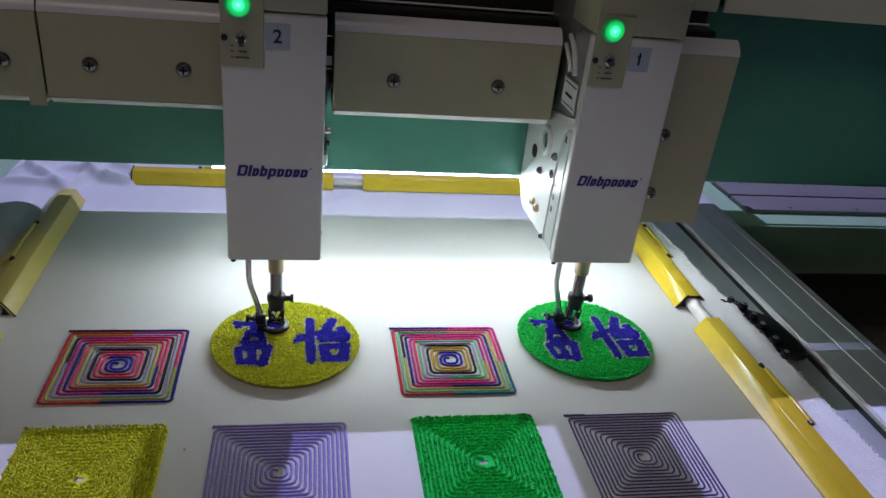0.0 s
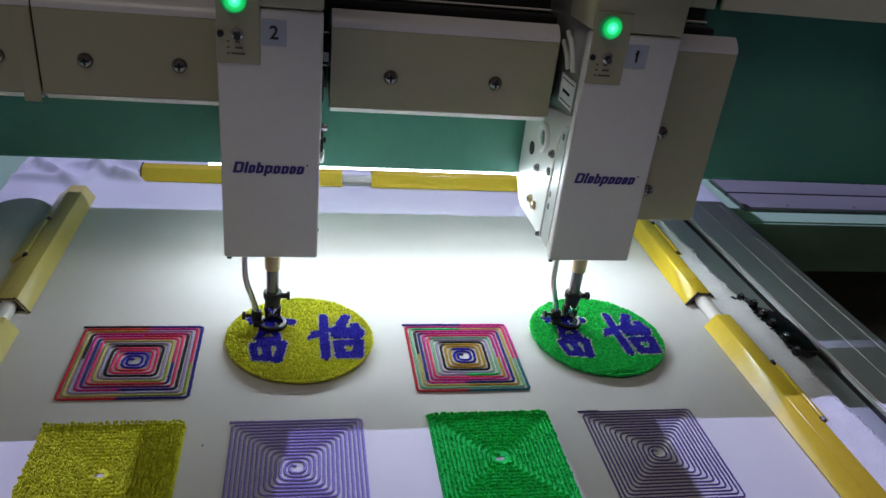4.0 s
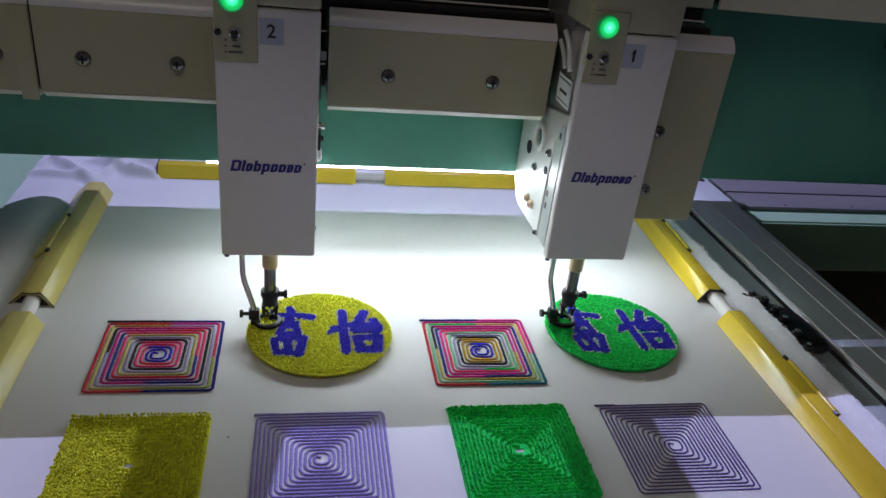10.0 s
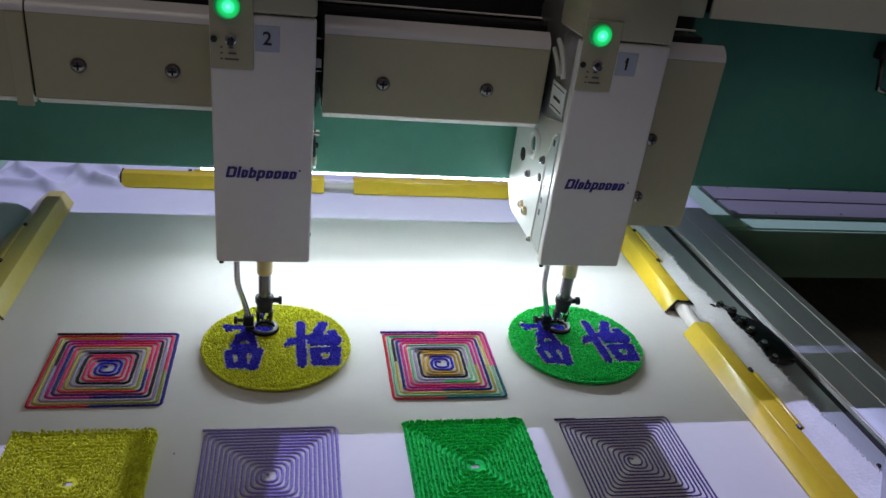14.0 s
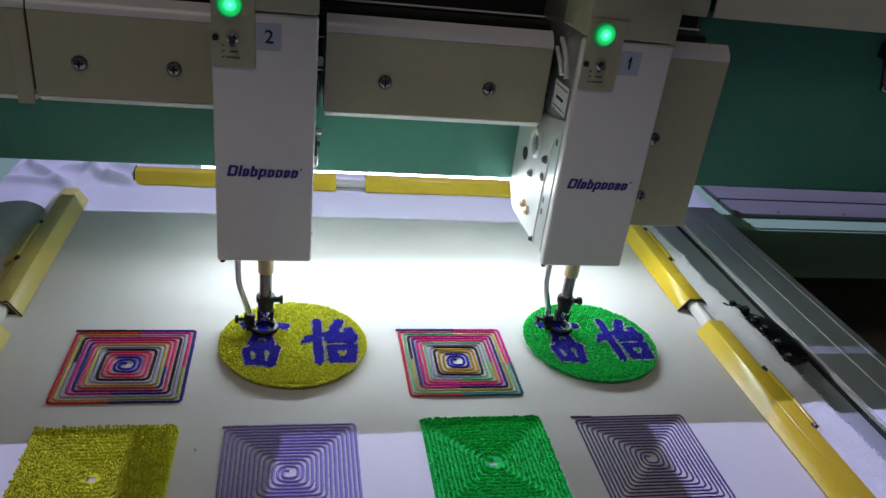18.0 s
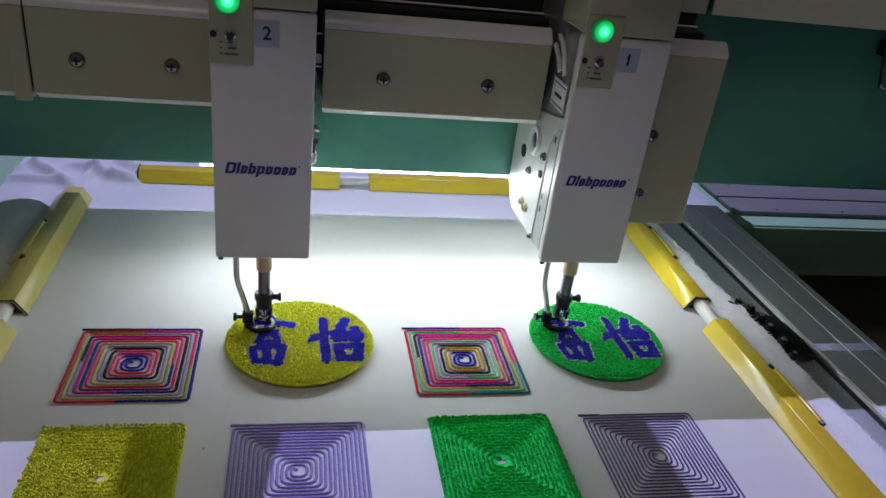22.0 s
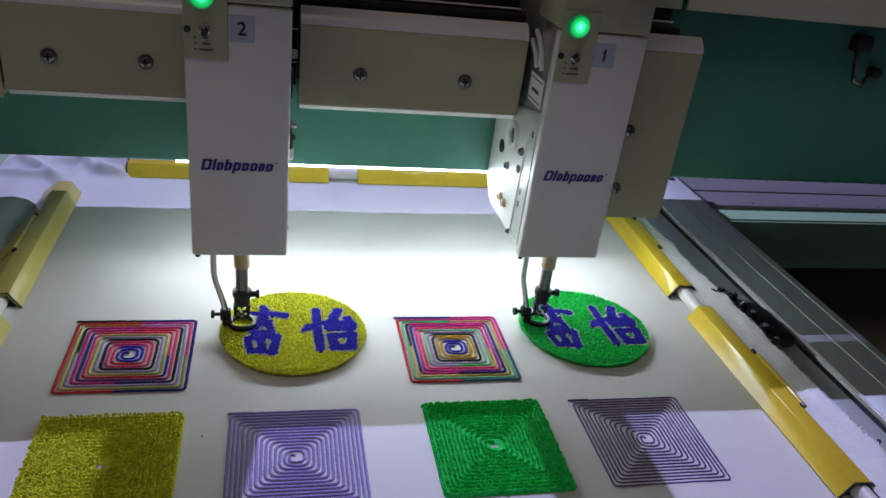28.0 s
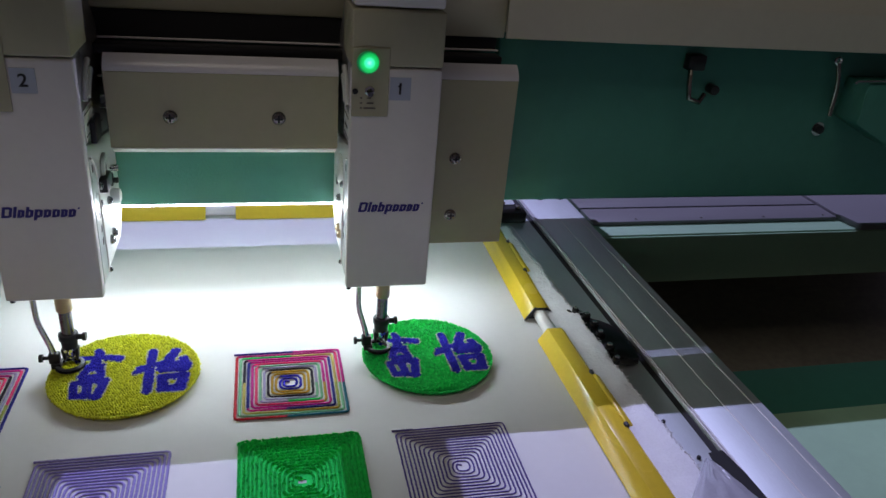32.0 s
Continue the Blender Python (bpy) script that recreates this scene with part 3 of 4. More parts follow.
        part("oil_hole", cyl((xx + 0.0004 * s, 0.0790, 0.1650), 0.0070, 0.0012, "x", 20), M_DARK, h, "round dark hole")
        part("bore_ring", ring((xx + 0.001 * s, 0.0465, 0.1880), 0.0125, 0.0032, "x"), M_CASTW, h)
        part("bore", cyl((xx + 0.0006 * s, 0.0465, 0.1880), 0.0078, 0.0030, "x", 22, bev=0.0008), M_STEEL, h)
        part("dark_hole", cyl((xx + 0.0004 * s, 0.0184, 0.1635), 0.0042, 0.0012, "x", 16), M_DARK, h)
        for py, pz, r in ((0.0565, 0.1172, 0.0054), (0.0425, 0.1160, 0.0054), (0.0508, 0.1542, 0.0046), (0.0150, 0.1829, 0.0046), (0.0125, 0.0985, 0.0032)):
            pan_screw("side_screw", (xx + (0.0024 * s if py < -0.005 else 0), py, pz), "x", h, r * 0.8, out=s, material=M_BRASS if s < 0 and 0.105 < pz < 0.12 else M_GUN)
        lo, hi = sorted((xx + 0.0002 * s, xx + 0.0008 * s))
        label = part("side_label", box(lo, hi, -0.0115, 0.0255, 0.2332, 0.2592), M_PAPER, h, "white paper label with bars of print")
        lo, hi = sorted((xx + 0.0008 * s, xx + 0.0011 * s))
        for y0, y1, z0, z1 in ((-0.0015, 0.0172, 0.2438, 0.2466), (-0.0085, 0.0225, 0.2552, 0.2560), (-0.0085, 0.0225, 0.2362, 0.2370)):
            part("label_bar", box(lo, hi, y0, y1, z0, z1), M_INK, label)
        for arc in (((0.029, 0.2950), (0.018, 0.2895), (0.008, 0.2800), (0.000, 0.2660)), ((0.037, 0.2850), (0.028, 0.2800), (0.019, 0.2735), (0.013, 0.2660))):
            part("cable_guide", sweep([(xx + 0.0012 * s, y, z) for y, z in arc], 0.0024, 8), M_CASTW, h, "pale curved cable guide")
    # driving block on the right flank
    part("drive_block", box(w - 0.003, w + 0.0045, 0.020, 0.046, 0.174, 0.187, 0.001), M_BLACK, h)
    part("drive_pin", cyl((w + 0.003, 0.060, 0.184), 0.0032, 0.012, "x", 12, bev=0.0006), M_CHROME, h)
    part("drive_pin", cyl((w + 0.003, 0.058, 0.172), 0.0028, 0.010, "x", 12, bev=0.0006), M_BLACK, h)
    part("oil_cup", cyl((w + 0.002, 0.068, 0.152), 0.0075, 0.010, "x", 16, bev=0.003), M_CASTW, h)
    part("upper_block", box(w - 0.002, w + 0.003, 0.006, 0.034, 0.226, 0.246, 0.001), M_BLACK, h)
    # needle column
    nx, ny = 0.0005, -0.012
    part("bushing", cyl((nx, ny, 0.0845), 0.0072, 0.029, "z", 24, bev=0.0006), M_BRASS, h, "brass bushing")
    part("needle_bar", cyl((nx, ny, 0.058), 0.0058, 0.05, "z", 24), M_GUN, h, "dark polished needle bar")
    b = cyl((nx, ny, 0.0415), 0.0088, 0.007, "z", 20, bev=0.001)
    b = cyl((nx + 0.010, ny - 0.002, 0.0415), 0.0028, 0.010, "x", 8, bm=b)
    b = cyl((nx + 0.0145, ny - 0.002, 0.0415), 0.0042, 0.003, "x", 10, bm=b)
    part("clamp", b, M_BLACK, h, "black clamp with a screw")
    b = cyl((nx, ny, 0.0330), 0.0070, 0.011, "z", 18, r2=0.0076, bev=0.0008)
    for px0, px1 in ((nx - 0.0080, nx - 0.0046), (nx + 0.0046, nx + 0.0080)):
        b = prism([(px0 + (0.0012 if px0 < nx else -0.0004), 0.0165), (px1 + (0.0004 if px0 < nx else -0.0012), 0.0165), (px1, 0.0290), (px0, 0.0290)], ny - 0.0042, ny + 0.0042, "y", 0.0008, 1, bm=b)
    b = box(nx - 0.0046, nx + 0.0046, ny + 0.002, ny + 0.0042, 0.0180, 0.0285, 0.0004, bm=b)
    part("foot_body", b, M_BLACK, h, "black forked presser foot")
    part("needle_clamp", cyl((nx, ny, 0.0240), 0.0034, 0.012, "z", 14, r2=0.0040, bev=0.0006), M_CHROME, h, "bright needle clamp in the fork")
    part("foot_screw", cyl((nx - 0.0022, ny - 0.0078, 0.0300), 0.0017, 0.003, "y", 10), M_CHROME, h)
    part("foot_screw", cyl((nx + 0.0022, ny - 0.0078, 0.0300), 0.0017, 0.003, "y", 10), M_CHROME, h)
    part("prong_pin", cyl((nx, ny - 0.0008, 0.0195), 0.0012, 0.0150, "x", 8), M_CHROME, h)
    pr = part("presser_ring", ring((nx - 0.0012, ny, 0.0104), 0.0112, 0.0019, zs=0.7), M_CASTR, h, "grey steel presser ring")
    pr2 = part("ring_base", ring((nx - 0.0012, ny, 0.0082), 0.0114, 0.0025, zs=0.6), M_JET, h, "black base under the presser ring")
    # yarn guide tube
    part("yarn_tube", sweep([(-0.0245, ny, 0.096), (-0.0245, ny, 0.075), (-0.0243, ny, 0.062), (-0.0228, ny, 0.053), (-0.0195, ny, 0.042), (-0.0165, ny, 0.031), (-0.0150, ny, 0.024)], 0.0029, 10), M_STEEL, h, "bent steel yarn tube")
    b = box(-0.0195, -0.0095, ny - 0.004, ny + 0.004, 0.0125, 0.0235, 0.0015)
    b = box(-0.0175, -0.0085, ny - 0.006, ny + 0.002, 0.008, 0.014, 0.001, bm=b)
    part("tube_holder", b, M_BLACK, h)
    b = cyl((-0.0215, ny - 0.001, 0.0185), 0.0018, 0.009, "x", 8)
    b = cyl((-0.0262, ny - 0.001, 0.0185), 0.0040, 0.003, "x", 10, bm=b)
    part("thumb_screw", b, M_BLACK, h)
    nd = part("needle", cyl((nx, ny, 0.029), 0.0022, 0.032, "z", 10, r2=0.0030), M_CHROME, h, "steel needle moving up and down")
    NEEDLES.append(nd)
    RINGS.extend((pr, pr2))
    return h


head(-0.0245, "2")
head(0.2755, "1")


# ---- the side rail that rides across with the frame ----
side_rail = thing("side_rail", "satin grey guide rail plate with a dark groove", "guide rail")
part("plate", box(0.486, 0.5522, -0.60, 0.44, -0.002, 0.0055, 0.0008), M_RAIL, side_rail)
part("plate", box(0.5600, 0.6450, -0.60, 0.44, -0.002, 0.0075, 0.0008), M_RAIL, side_rail)
part("groove", box(0.5525, 0.5597, -0.60, 0.44, -0.002, 0.0048), M_DARK, side_rail)
for gx in (0.5612, 0.5642):
    part("guide_rod", sweep([(gx, -0.60, 0.0083), (gx, 0.40, 0.0083)], 0.0012, 10), M_TRIM, side_rail, "thin pale guide rod")
for gx in (0.5195, 0.6015, 0.634):
    part("score_line", box(gx - 0.0004, gx + 0.0004, -0.60, 0.30, 0.0056 if gx < 0.55 else 0.0076, 0.0060 if gx < 0.55 else 0.0080), M_WHITE, side_rail)
part("end_block", box(0.492, 0.545, 0.300, 0.335, 0.0055, 0.022, 0.002), M_BLACK, side_rail)
for bx, by in ((0.50, 0.31), (0.515, 0.33), (0.535, 0.315), (0.505, 0.335)):
    part("end_bolt", cyl((bx, by, 0.0245), 0.0042, 0.006, "z", 8, bev=0.0008), M_CHROME, side_rail)
for bx in (0.5985, 0.6325):
    part("bolt_hole", cyl((bx, 0.3885, 0.0079), 0.006, 0.0012, "z", 14), M_DARK, side_rail)

# ---- the carried frame ----
carriage = thing("frame_carriage", "black frame carriage with chrome bolts on the guide rail", "carriage")
part("bracket", prism([(0.5020, 0.0310), (0.5105, 0.0290), (0.5190, 0.0200), (0.5255, 0.0075), (0.5330, 0.0030), (0.5405, -0.0050), (0.5462, -0.0165), (0.5478, -0.0480), (0.5450, -0.0740), (0.5330, -0.0760), (0.5200, -0.0690), (0.5130, -0.0400), (0.5110, -0.0100), (0.5080, 0.0120)], 0.0085, 0.0170, "z", 0.0009, 2), M_JET, carriage)
for bx, by, br in ((0.5105, 0.0240, 0.0040), (0.5190, 0.0110, 0.0048), (0.5205, -0.0080, 0.0050), (0.5193, -0.0276, 0.0052), (0.5184, -0.0540, 0.0056), (0.5160, -0.0780, 0.0044)):
    part("bolt", cyl((bx, by, 0.0185), br, 0.008, "z", 14, bev=br * 0.42), M_JET, carriage)
    part("bolt_cap", cyl((bx, by, 0.0229), br * 0.55, 0.0024, "z", 12, bev=0.0010), M_CHROME, carriage)
part("link", sweep([(0.5105, 0.0290, 0.0165), (0.5155, 0.0262, 0.0180), (0.5205, 0.0190, 0.0180), (0.5215, 0.0120, 0.0170)], 0.0014), M_CHROME, carriage, "bright bent link")
part("spacer", box(0.518, 0.540, -0.062, 0.002, 0.0078, 0.0086), M_BLACK, carriage)




# folds where the cloth is pulled round the rear corner: two ends, half width, height
FOLDS = [((-0.262, 0.325), (-0.320, 0.396), 0.007, 0.0060), ((-0.188, 0.351), (-0.217, 0.358), 0.0065, 0.0062), ((-0.219, 0.359), (-0.250, 0.386), 0.0068, 0.0058), ((-0.252, 0.387), (-0.278, 0.395), 0.007, 0.0040), ((-0.192, 0.397), (-0.228, 0.414), 0.0065, 0.0050), ((-0.256, 0.338), (-0.232, 0.402), 0.007, 0.0050),
         ((-0.275, 0.332), (-0.338, 0.352), 0.008, 0.0045), ((-0.300, 0.425), (-0.335, 0.385), 0.009, 0.0040),
         ((0.395, 0.395), (0.440, 0.335), 0.007, 0.0035), ((-0.245, 0.020), (-0.330, 0.045), 0.010, 0.0030), ((-0.245, -0.010), (-0.330, -0.040), 0.010, 0.0030)]


def fabric_height(x, y):
    z = 0.0
    p = Vector((x, y))
    for a, b, w, h in FOLDS:
        a, b = Vector(a), Vector(b)
        d = b - a
        s = (p - a).dot(d) / d.length_squared
        c = min(max(s, 0.0), 1.0)
        off = (p - a - d * c).length + 0.0025 * noise.noise((x * 14, y * 14, h * 900))
        z += 2.2 * h * math.exp(-(off / (1.15 * w)) ** 2) * (0.35 + 0.65 * math.sin(math.pi * min(max(0.15 + 0.7 * c, 0), 1)))
    if x < -0.272:
        u = min((-0.272 - x) / 0.073, 1.0)
        z += 0.010 * math.sin(math.pi * u ** 0.75) * min(max((0.35 - y) / 0.07, 0.0), 1.0) - 0.002 * u
    z += 0.0006 * noise.noise((x * 11, y * 16, 3)) + 0.00025 * noise.noise((x * 45, y * 45, 5))
    if y > 0.36 or x < -0.28:
        z += 0.0012 * noise.noise((x * 30, y * 30, 7))
    if x > 0.485:
        z += 0.003 * math.sin(90 * y) * (x - 0.485) / 0.01
    return max(z, -0.0035)


def grid(x0, x1, y0, y1, nx, ny, zf, edge=None):
    b = bmesh.new()
    rows = []
    for j in range(ny + 1):
        y = y0 + (y1 - y0) * j / ny
        row = []
        for i in range(nx + 1):
            x = x0 + (x1 - x0) * i / nx
            if edge:
                x += edge(i / nx, y)
            row.append(b.verts.new((x, y, zf(x, y))))
        rows.append(row)
    for j in range(ny):
        for i in range(nx):
            b.faces.new((rows[j][i], rows[j][i + 1], rows[j + 1][i + 1], rows[j + 1][i]))
    return b


sheet = thing("fabric_sheet", "white fabric stretched in the frame with embroidered samples", "fabric")
part("cloth", grid(-0.345, 0.498, -0.50, 0.43, 280, 280, fabric_height), M_FABRIC, sheet, "white woven cloth")
part("backing", grid(0.478, 0.511, -0.50, 0.27, 12, 280, lambda x, y: 0.0130 + 0.0035 * min(max((x - 0.485) / 0.02, 0), 1) + 0.0022 * noise.noise((x * 40, y * 30, 3)) + 0.0008 * noise.noise((x * 200, y * 200, 3)),
                     lambda u, y: u * (-0.03 * y + 0.0028 * noise.noise((y * 200, 1, 0)) + 0.004 * noise.noise((y * 32, 5, 0)))), M_FLUFF, sheet, "frayed white backing edge")


fringe = bmesh.new()
rng = random.Random(31)
for i in range(620):
    y = -0.495 + 0.76 * i / 620
    x = 0.509 - 0.03 * y + 0.004 * noise.noise((y * 32, 5, 0)) + rng.uniform(-0.0015, 0.0015)
    a, reach = rng.gauss(0.0, 0.7), rng.uniform(0.0018, 0.0055)
    z = 0.0165 + 0.0022 * noise.noise((x * 40, y * 30, 3)) + rng.uniform(-0.0006, 0.0010)
    u, v = Vector((math.cos(a), math.sin(a), rng.uniform(-0.5, 0.35))), Vector((-math.sin(a), math.cos(a), 0)) * rng.uniform(0.0004, 0.0008)
    o = Vector((x, y, z))
    ring3 = [fringe.verts.new(o - v), fringe.verts.new(o + v), fringe.verts.new(o + Vector((0, 0, v.length * 1.4)))]
    tip = fringe.verts.new(o + u * reach)
    for k in range(3):
        fringe.faces.new((ring3[k], ring3[(k + 1) % 3], tip))
    fringe.faces.new(ring3[::-1])
part("fringe", fringe, M_FLUFF, sheet, "loose white threads along the frayed edge", smooth=False)

for bx, by in ((0.5265, -0.166), (0.5345, -0.218)):
    part("pin", cyl((bx, by, 0.0070), 0.0020, 0.003, "z", 8, bev=0.0006), M_BLACK, sheet, "small dark pin")


# a crumpled scrap of clear film and the dark end of the groove's cover
scrap = thing("film_scrap", "crumpled clear plastic film scrap on the rail", "film scrap")
film = bmesh.new()
for k in range(2):
    rows = []
    for j in range(19):
        v = j / 18
        y = -0.234 - 0.085 * v
        xl, xr = 0.529 - 0.075 * v, 0.5305 + 0.020 * v
        rows.append([film.verts.new((xl + (xr - xl) * i / 14 + (0.006 * v if k else 0), y - 0.004 * k, 0.0195 + 0.003 * k + 0.007 * v * abs(noise.noise((i * 0.33 + 3 * k, v * 3.1, 2))) + 0.0012 * noise.noise((i * 0.9, v * 9, 4 + k)))) for i in range(15)])
    for j in range(18):
        for i in range(14):
            film.faces.new((rows[j][i], rows[j][i + 1], rows[j + 1][i + 1], rows[j + 1][i]))
part("film", film, M_FILM, scrap)
part("dark_flap", prism([(0.537, -0.2265), (0.552, -0.2245), (0.5565, -0.255), (0.5590, -0.33), (0.515, -0.33), (0.533, -0.25)], 0.0175, 0.0185, "z", 0.0003, 1), M_DARK, scrap, "dark flap under the film")


# ---- clips round the frame ----
def frame_clip(length, lo, hi, near_lo, lip, material, label):
    """A pressed channel clip along y, its inner foot at x = 0, starting at y = 0."""
    t = thing("frame_clip", label, "frame clip", "frame clips")
    out = [(0.0, 0.0010), (0.0100, 0.0168), (0.0262, 0.0168), (0.0430, 0.0022)]
    inn = [(0.0408, 0.0022), (0.0254, 0.0152), (0.0110, 0.0152), (0.0019, 0.0010)]
    part("channel", prism(out + inn, 0, length, "y", 0.0005, 1), material, t)
    part("frame_bar", cyl((0.0185, (length + hi - lo) / 2, 0.0078), 0.0074, length + lo + hi, "y", 18), M_WHITE, t, "white frame bar wrapped in cloth")
    part("latch", prism([(0.0262, 0.0170), (0.0288, 0.0188), (0.0452, 0.0066), (0.0430, 0.0036)], length * 0.37, length * 0.66, "y", 0.0006, 1), material, t, "raised yellow latch strip")
    for q in (0.362, 0.675):
        part("latch_pin", cyl((0.0272, length * q, 0.0168), 0.0024, 0.0045, "y", 8), M_BLACK, t)
    e0 = 0.0 if near_lo else length - 0.0016
    if lip:
        part("end_lip", prism([(-0.0007, 0.0010), (0.0097, 0.0174), (0.0120, 0.0182), (0.0138, 0.0173), (0.0240, 0.0173), (0.0258, 0.0183), (0.0268, 0.0172), (0.0438, 0.0022)] + inn, e0 - 0.0004, e0 + 0.0014, "y", 0.0003, 1), M_BLACK, t, "black steel end lip of the clip")
    for e in (0.0028, length - 0.0058):
        part("spring_end", prism([(0.0030, 0.0016), (0.0112, 0.0150), (0.0252, 0.0150), (0.0395, 0.0026), (0.0280, 0.0016)], e, e + 0.003, "y", 0.0004, 1), M_BLACK, t, "black spring plate in the clip's end")
    return t


clips = []


def put_clip(x, y, turn, lo=0.0215, hi=0.0215, paled=False, lip=True, length=0.267):
    # left clips take the yellow with reflected white painted in
    if paled:
        t = frame_clip(length, lo, hi, turn < 80, lip, M_YELLOW_PALED, "yellow metal clip holding the fabric, white reflections put into its colour")
    else:
        t = frame_clip(length, lo, hi, turn < 80, lip, M_YELLOW, "bright yellow enamelled metal clip holding the fabric")
    t.matrix_basis = pose(x, y, 0, 0, 0, turn)
    clips.append((t, x, y, turn))


put_clip(0.4540, 0.0363, -2.2, lo=0.0430, hi=0.003)
put_clip(0.4520, -0.2735, -0.5, lo=0.0430, hi=0.0)
put_clip(0.4510, -0.5835, 0, hi=0.0)
put_clip(-0.2287, 0.2906, 180, lo=0.003, hi=0.0290, paled=True)
put_clip(-0.2287, -0.0054, 180, lo=0.0, hi=0.0290, paled=True)
put_clip(-0.2287, -0.3014, 180, lo=0.0, paled=True)
put_clip(0.0808, 0.3440, 90, lo=0.0412, hi=0.003)
put_clip(0.3890, 0.3440, 90, lo=0.003, hi=0.0, lip=False)


part("lint", cyl((-0.0513, -0.1639, 0.0010), 0.0008, 0.0012, "z", 7, r2=0.0005), M_STICKER, sheet, "speck of grey lint")

# ---- embroidery ----
SIDES = []


def square_spiral(half, step, turns, fine_step=0.0013):
    """A square spiral from the top left corner inward; its corners grow rounder towards the middle, where it curls up."""
    corner = [(-half, half)]
    ext = half
    for k in range(turns):
        corner += [(ext, ext - 0.12 * step), (ext - 0.25 * step, -ext + 0.25 * step), (-ext + 0.5 * step, -ext + 0.5 * step), (-ext + 0.75 * step, ext - step)]
        ext -= step
    corner.append((0.0, max(ext, 0) * 0.4))
    pts = [Vector(c) for c in corner]
    out, marks = [pts[0]], []
    for i in range(1, len(pts) - 1):
        p, p0, p1 = pts[i], pts[i - 1], pts[i + 1]
        r = min(0.0038 + 0.0003 * (i // 4), (p - p0).length * 0.48, (p1 - p).length * 0.48)
        a0, a1 = p + (p0 - p).normalized() * r, p + (p1 - p).normalized() * r
        for s in (0, 0.2, 0.4, 0.6, 0.8, 1):
            out.append(a0 * (1 - s) ** 2 + p * 2 * s * (1 - s) + a1 * s * s)
        marks.append(len(out) - 3)
    out.append(pts[-1])
    fine = [out[0]]
    SIDES.clear()
    for k, p in enumerate(out[1:]):
        q = fine[-1]
        if k + 1 in marks:
            SIDES.append(len(fine))
        n = max(1, int((p - q).length / fine_step))
        for i in range(1, n + 1):
            fine.append(q.lerp(p, i / n))
    return fine


def yarn_line(name, path, r, material, parent, label="", wob=0.0002, height=0.7, seed=1):
    """A chain-stitched line of yarn lying on the cloth."""
    rng = random.Random(seed)
    n, sub = len(path), 6
    verts, faces = [], []
    for i, p in enumerate(path):
        t = (path[min(i + 1, n - 1)] - path[max(i - 1, 0)])
        t = t.normalized() if t.length > 0 else Vector((1, 0))
        u = Vector((-t.y, t.x))
        rr = r * (1 + 0.10 * math.sin(i * 2.1) + rng.uniform(-0.06, 0.06))
        o = u * rng.uniform(-wob, wob)
        for j in range(sub):
            a = 2 * math.pi * j / sub
            q = p + o + u * rr * math.cos(a)
            verts.append((q.x, q.y, max(0.0002, r * height * 0.8 + rr * height * math.sin(a))))
    for i in range(n - 1):
        for j in range(sub):
            a, b = i * sub + j, i * sub + (j + 1) % sub
            faces.append((a, a + sub, b + sub, b))
    me = bpy.data.meshes.new(name)
    me.from_pydata(verts, [], faces)
    me.materials.append(material)
    me.shade_smooth()
    ob = new(name, me)
    ob.parent = parent
    return tagged(ob, label)


ICO = bmesh.new()
bmesh.ops.create_icosphere(ICO, subdivisions=2, radius=1)
ICO_V = np.array([v.co[:] for v in ICO.verts])
ICO_F = np.array([[v.index for v in f.verts] for f in ICO.faces])
ICO.free()


def loop_pile(name, spots, size, material, parent, label="", seed=2, lift=0.0012, spread=0.12, swing=0.55, rough=0.0006, long=1.05, thin=0.55, tall=0.9, lean=0.35):
    """Upright chenille loops, one small bent knot of yarn at each spot (x, y, heading)."""
    rng = np.random.RandomState(seed)
    s = np.array(spots)
    n = len(s)
    a = s[:, 2] + rng.normal(0, swing, n)
    sc = np.stack([rng.uniform(0.85, 1.35, n) * size * long, rng.uniform(0.8, 1.1, n) * size * thin, rng.uniform(0.8, 1.25, n) * size * tall], 1)
    v = ICO_V[None] * sc[:, None]
    tilt = np.clip(rng.normal(0, lean, n), -0.7, 0.7)
    v[:, :, 2] += v[:, :, 0] * np.tan(tilt)[:, None]
    x = v[:, :, 0] * np.cos(a)[:, None] - v[:, :, 1] * np.sin(a)[:, None] + s[:, 0:1] + rng.normal(0, size * spread, n)[:, None]
    y = v[:, :, 0] * np.sin(a)[:, None] + v[:, :, 1] * np.cos(a)[:, None] + s[:, 1:2] + rng.normal(0, size * spread, n)[:, None]
    z = v[:, :, 2] + lift + rng.uniform(-0.6 * rough, rough, n)[:, None]
    verts = np.stack([x, y, np.maximum(z, 0.0003)], 2).reshape(-1, 3)
    faces = (ICO_F[None] + (np.arange(n) * len(ICO_V))[:, None, None]).reshape(-1, 3)
    me = bpy.data.meshes.new(name)
    me.from_pydata(verts.tolist(), [], faces.tolist())
    me.materials.append(material)
    me.shade_smooth()
    ob = new(name, me)
    ob.parent = parent
    return tagged(ob, label, kind="stuff")


def patch(name, label, x, y):
    e = new(name)
    e.parent = sheet
    e.location = (x, y, 0.0)
    return tagged(e, label)


def resample_heading(path, step):
    out, acc = [], 0.0
    for i in range(1, len(path)):
        d = path[i] - path[i - 1]
        acc += d.length
        if acc >= step:
            acc = 0.0
            out.append((path[i].x, path[i].y, math.atan2(d.y, d.x)))
    return out


SQ = 0.0533
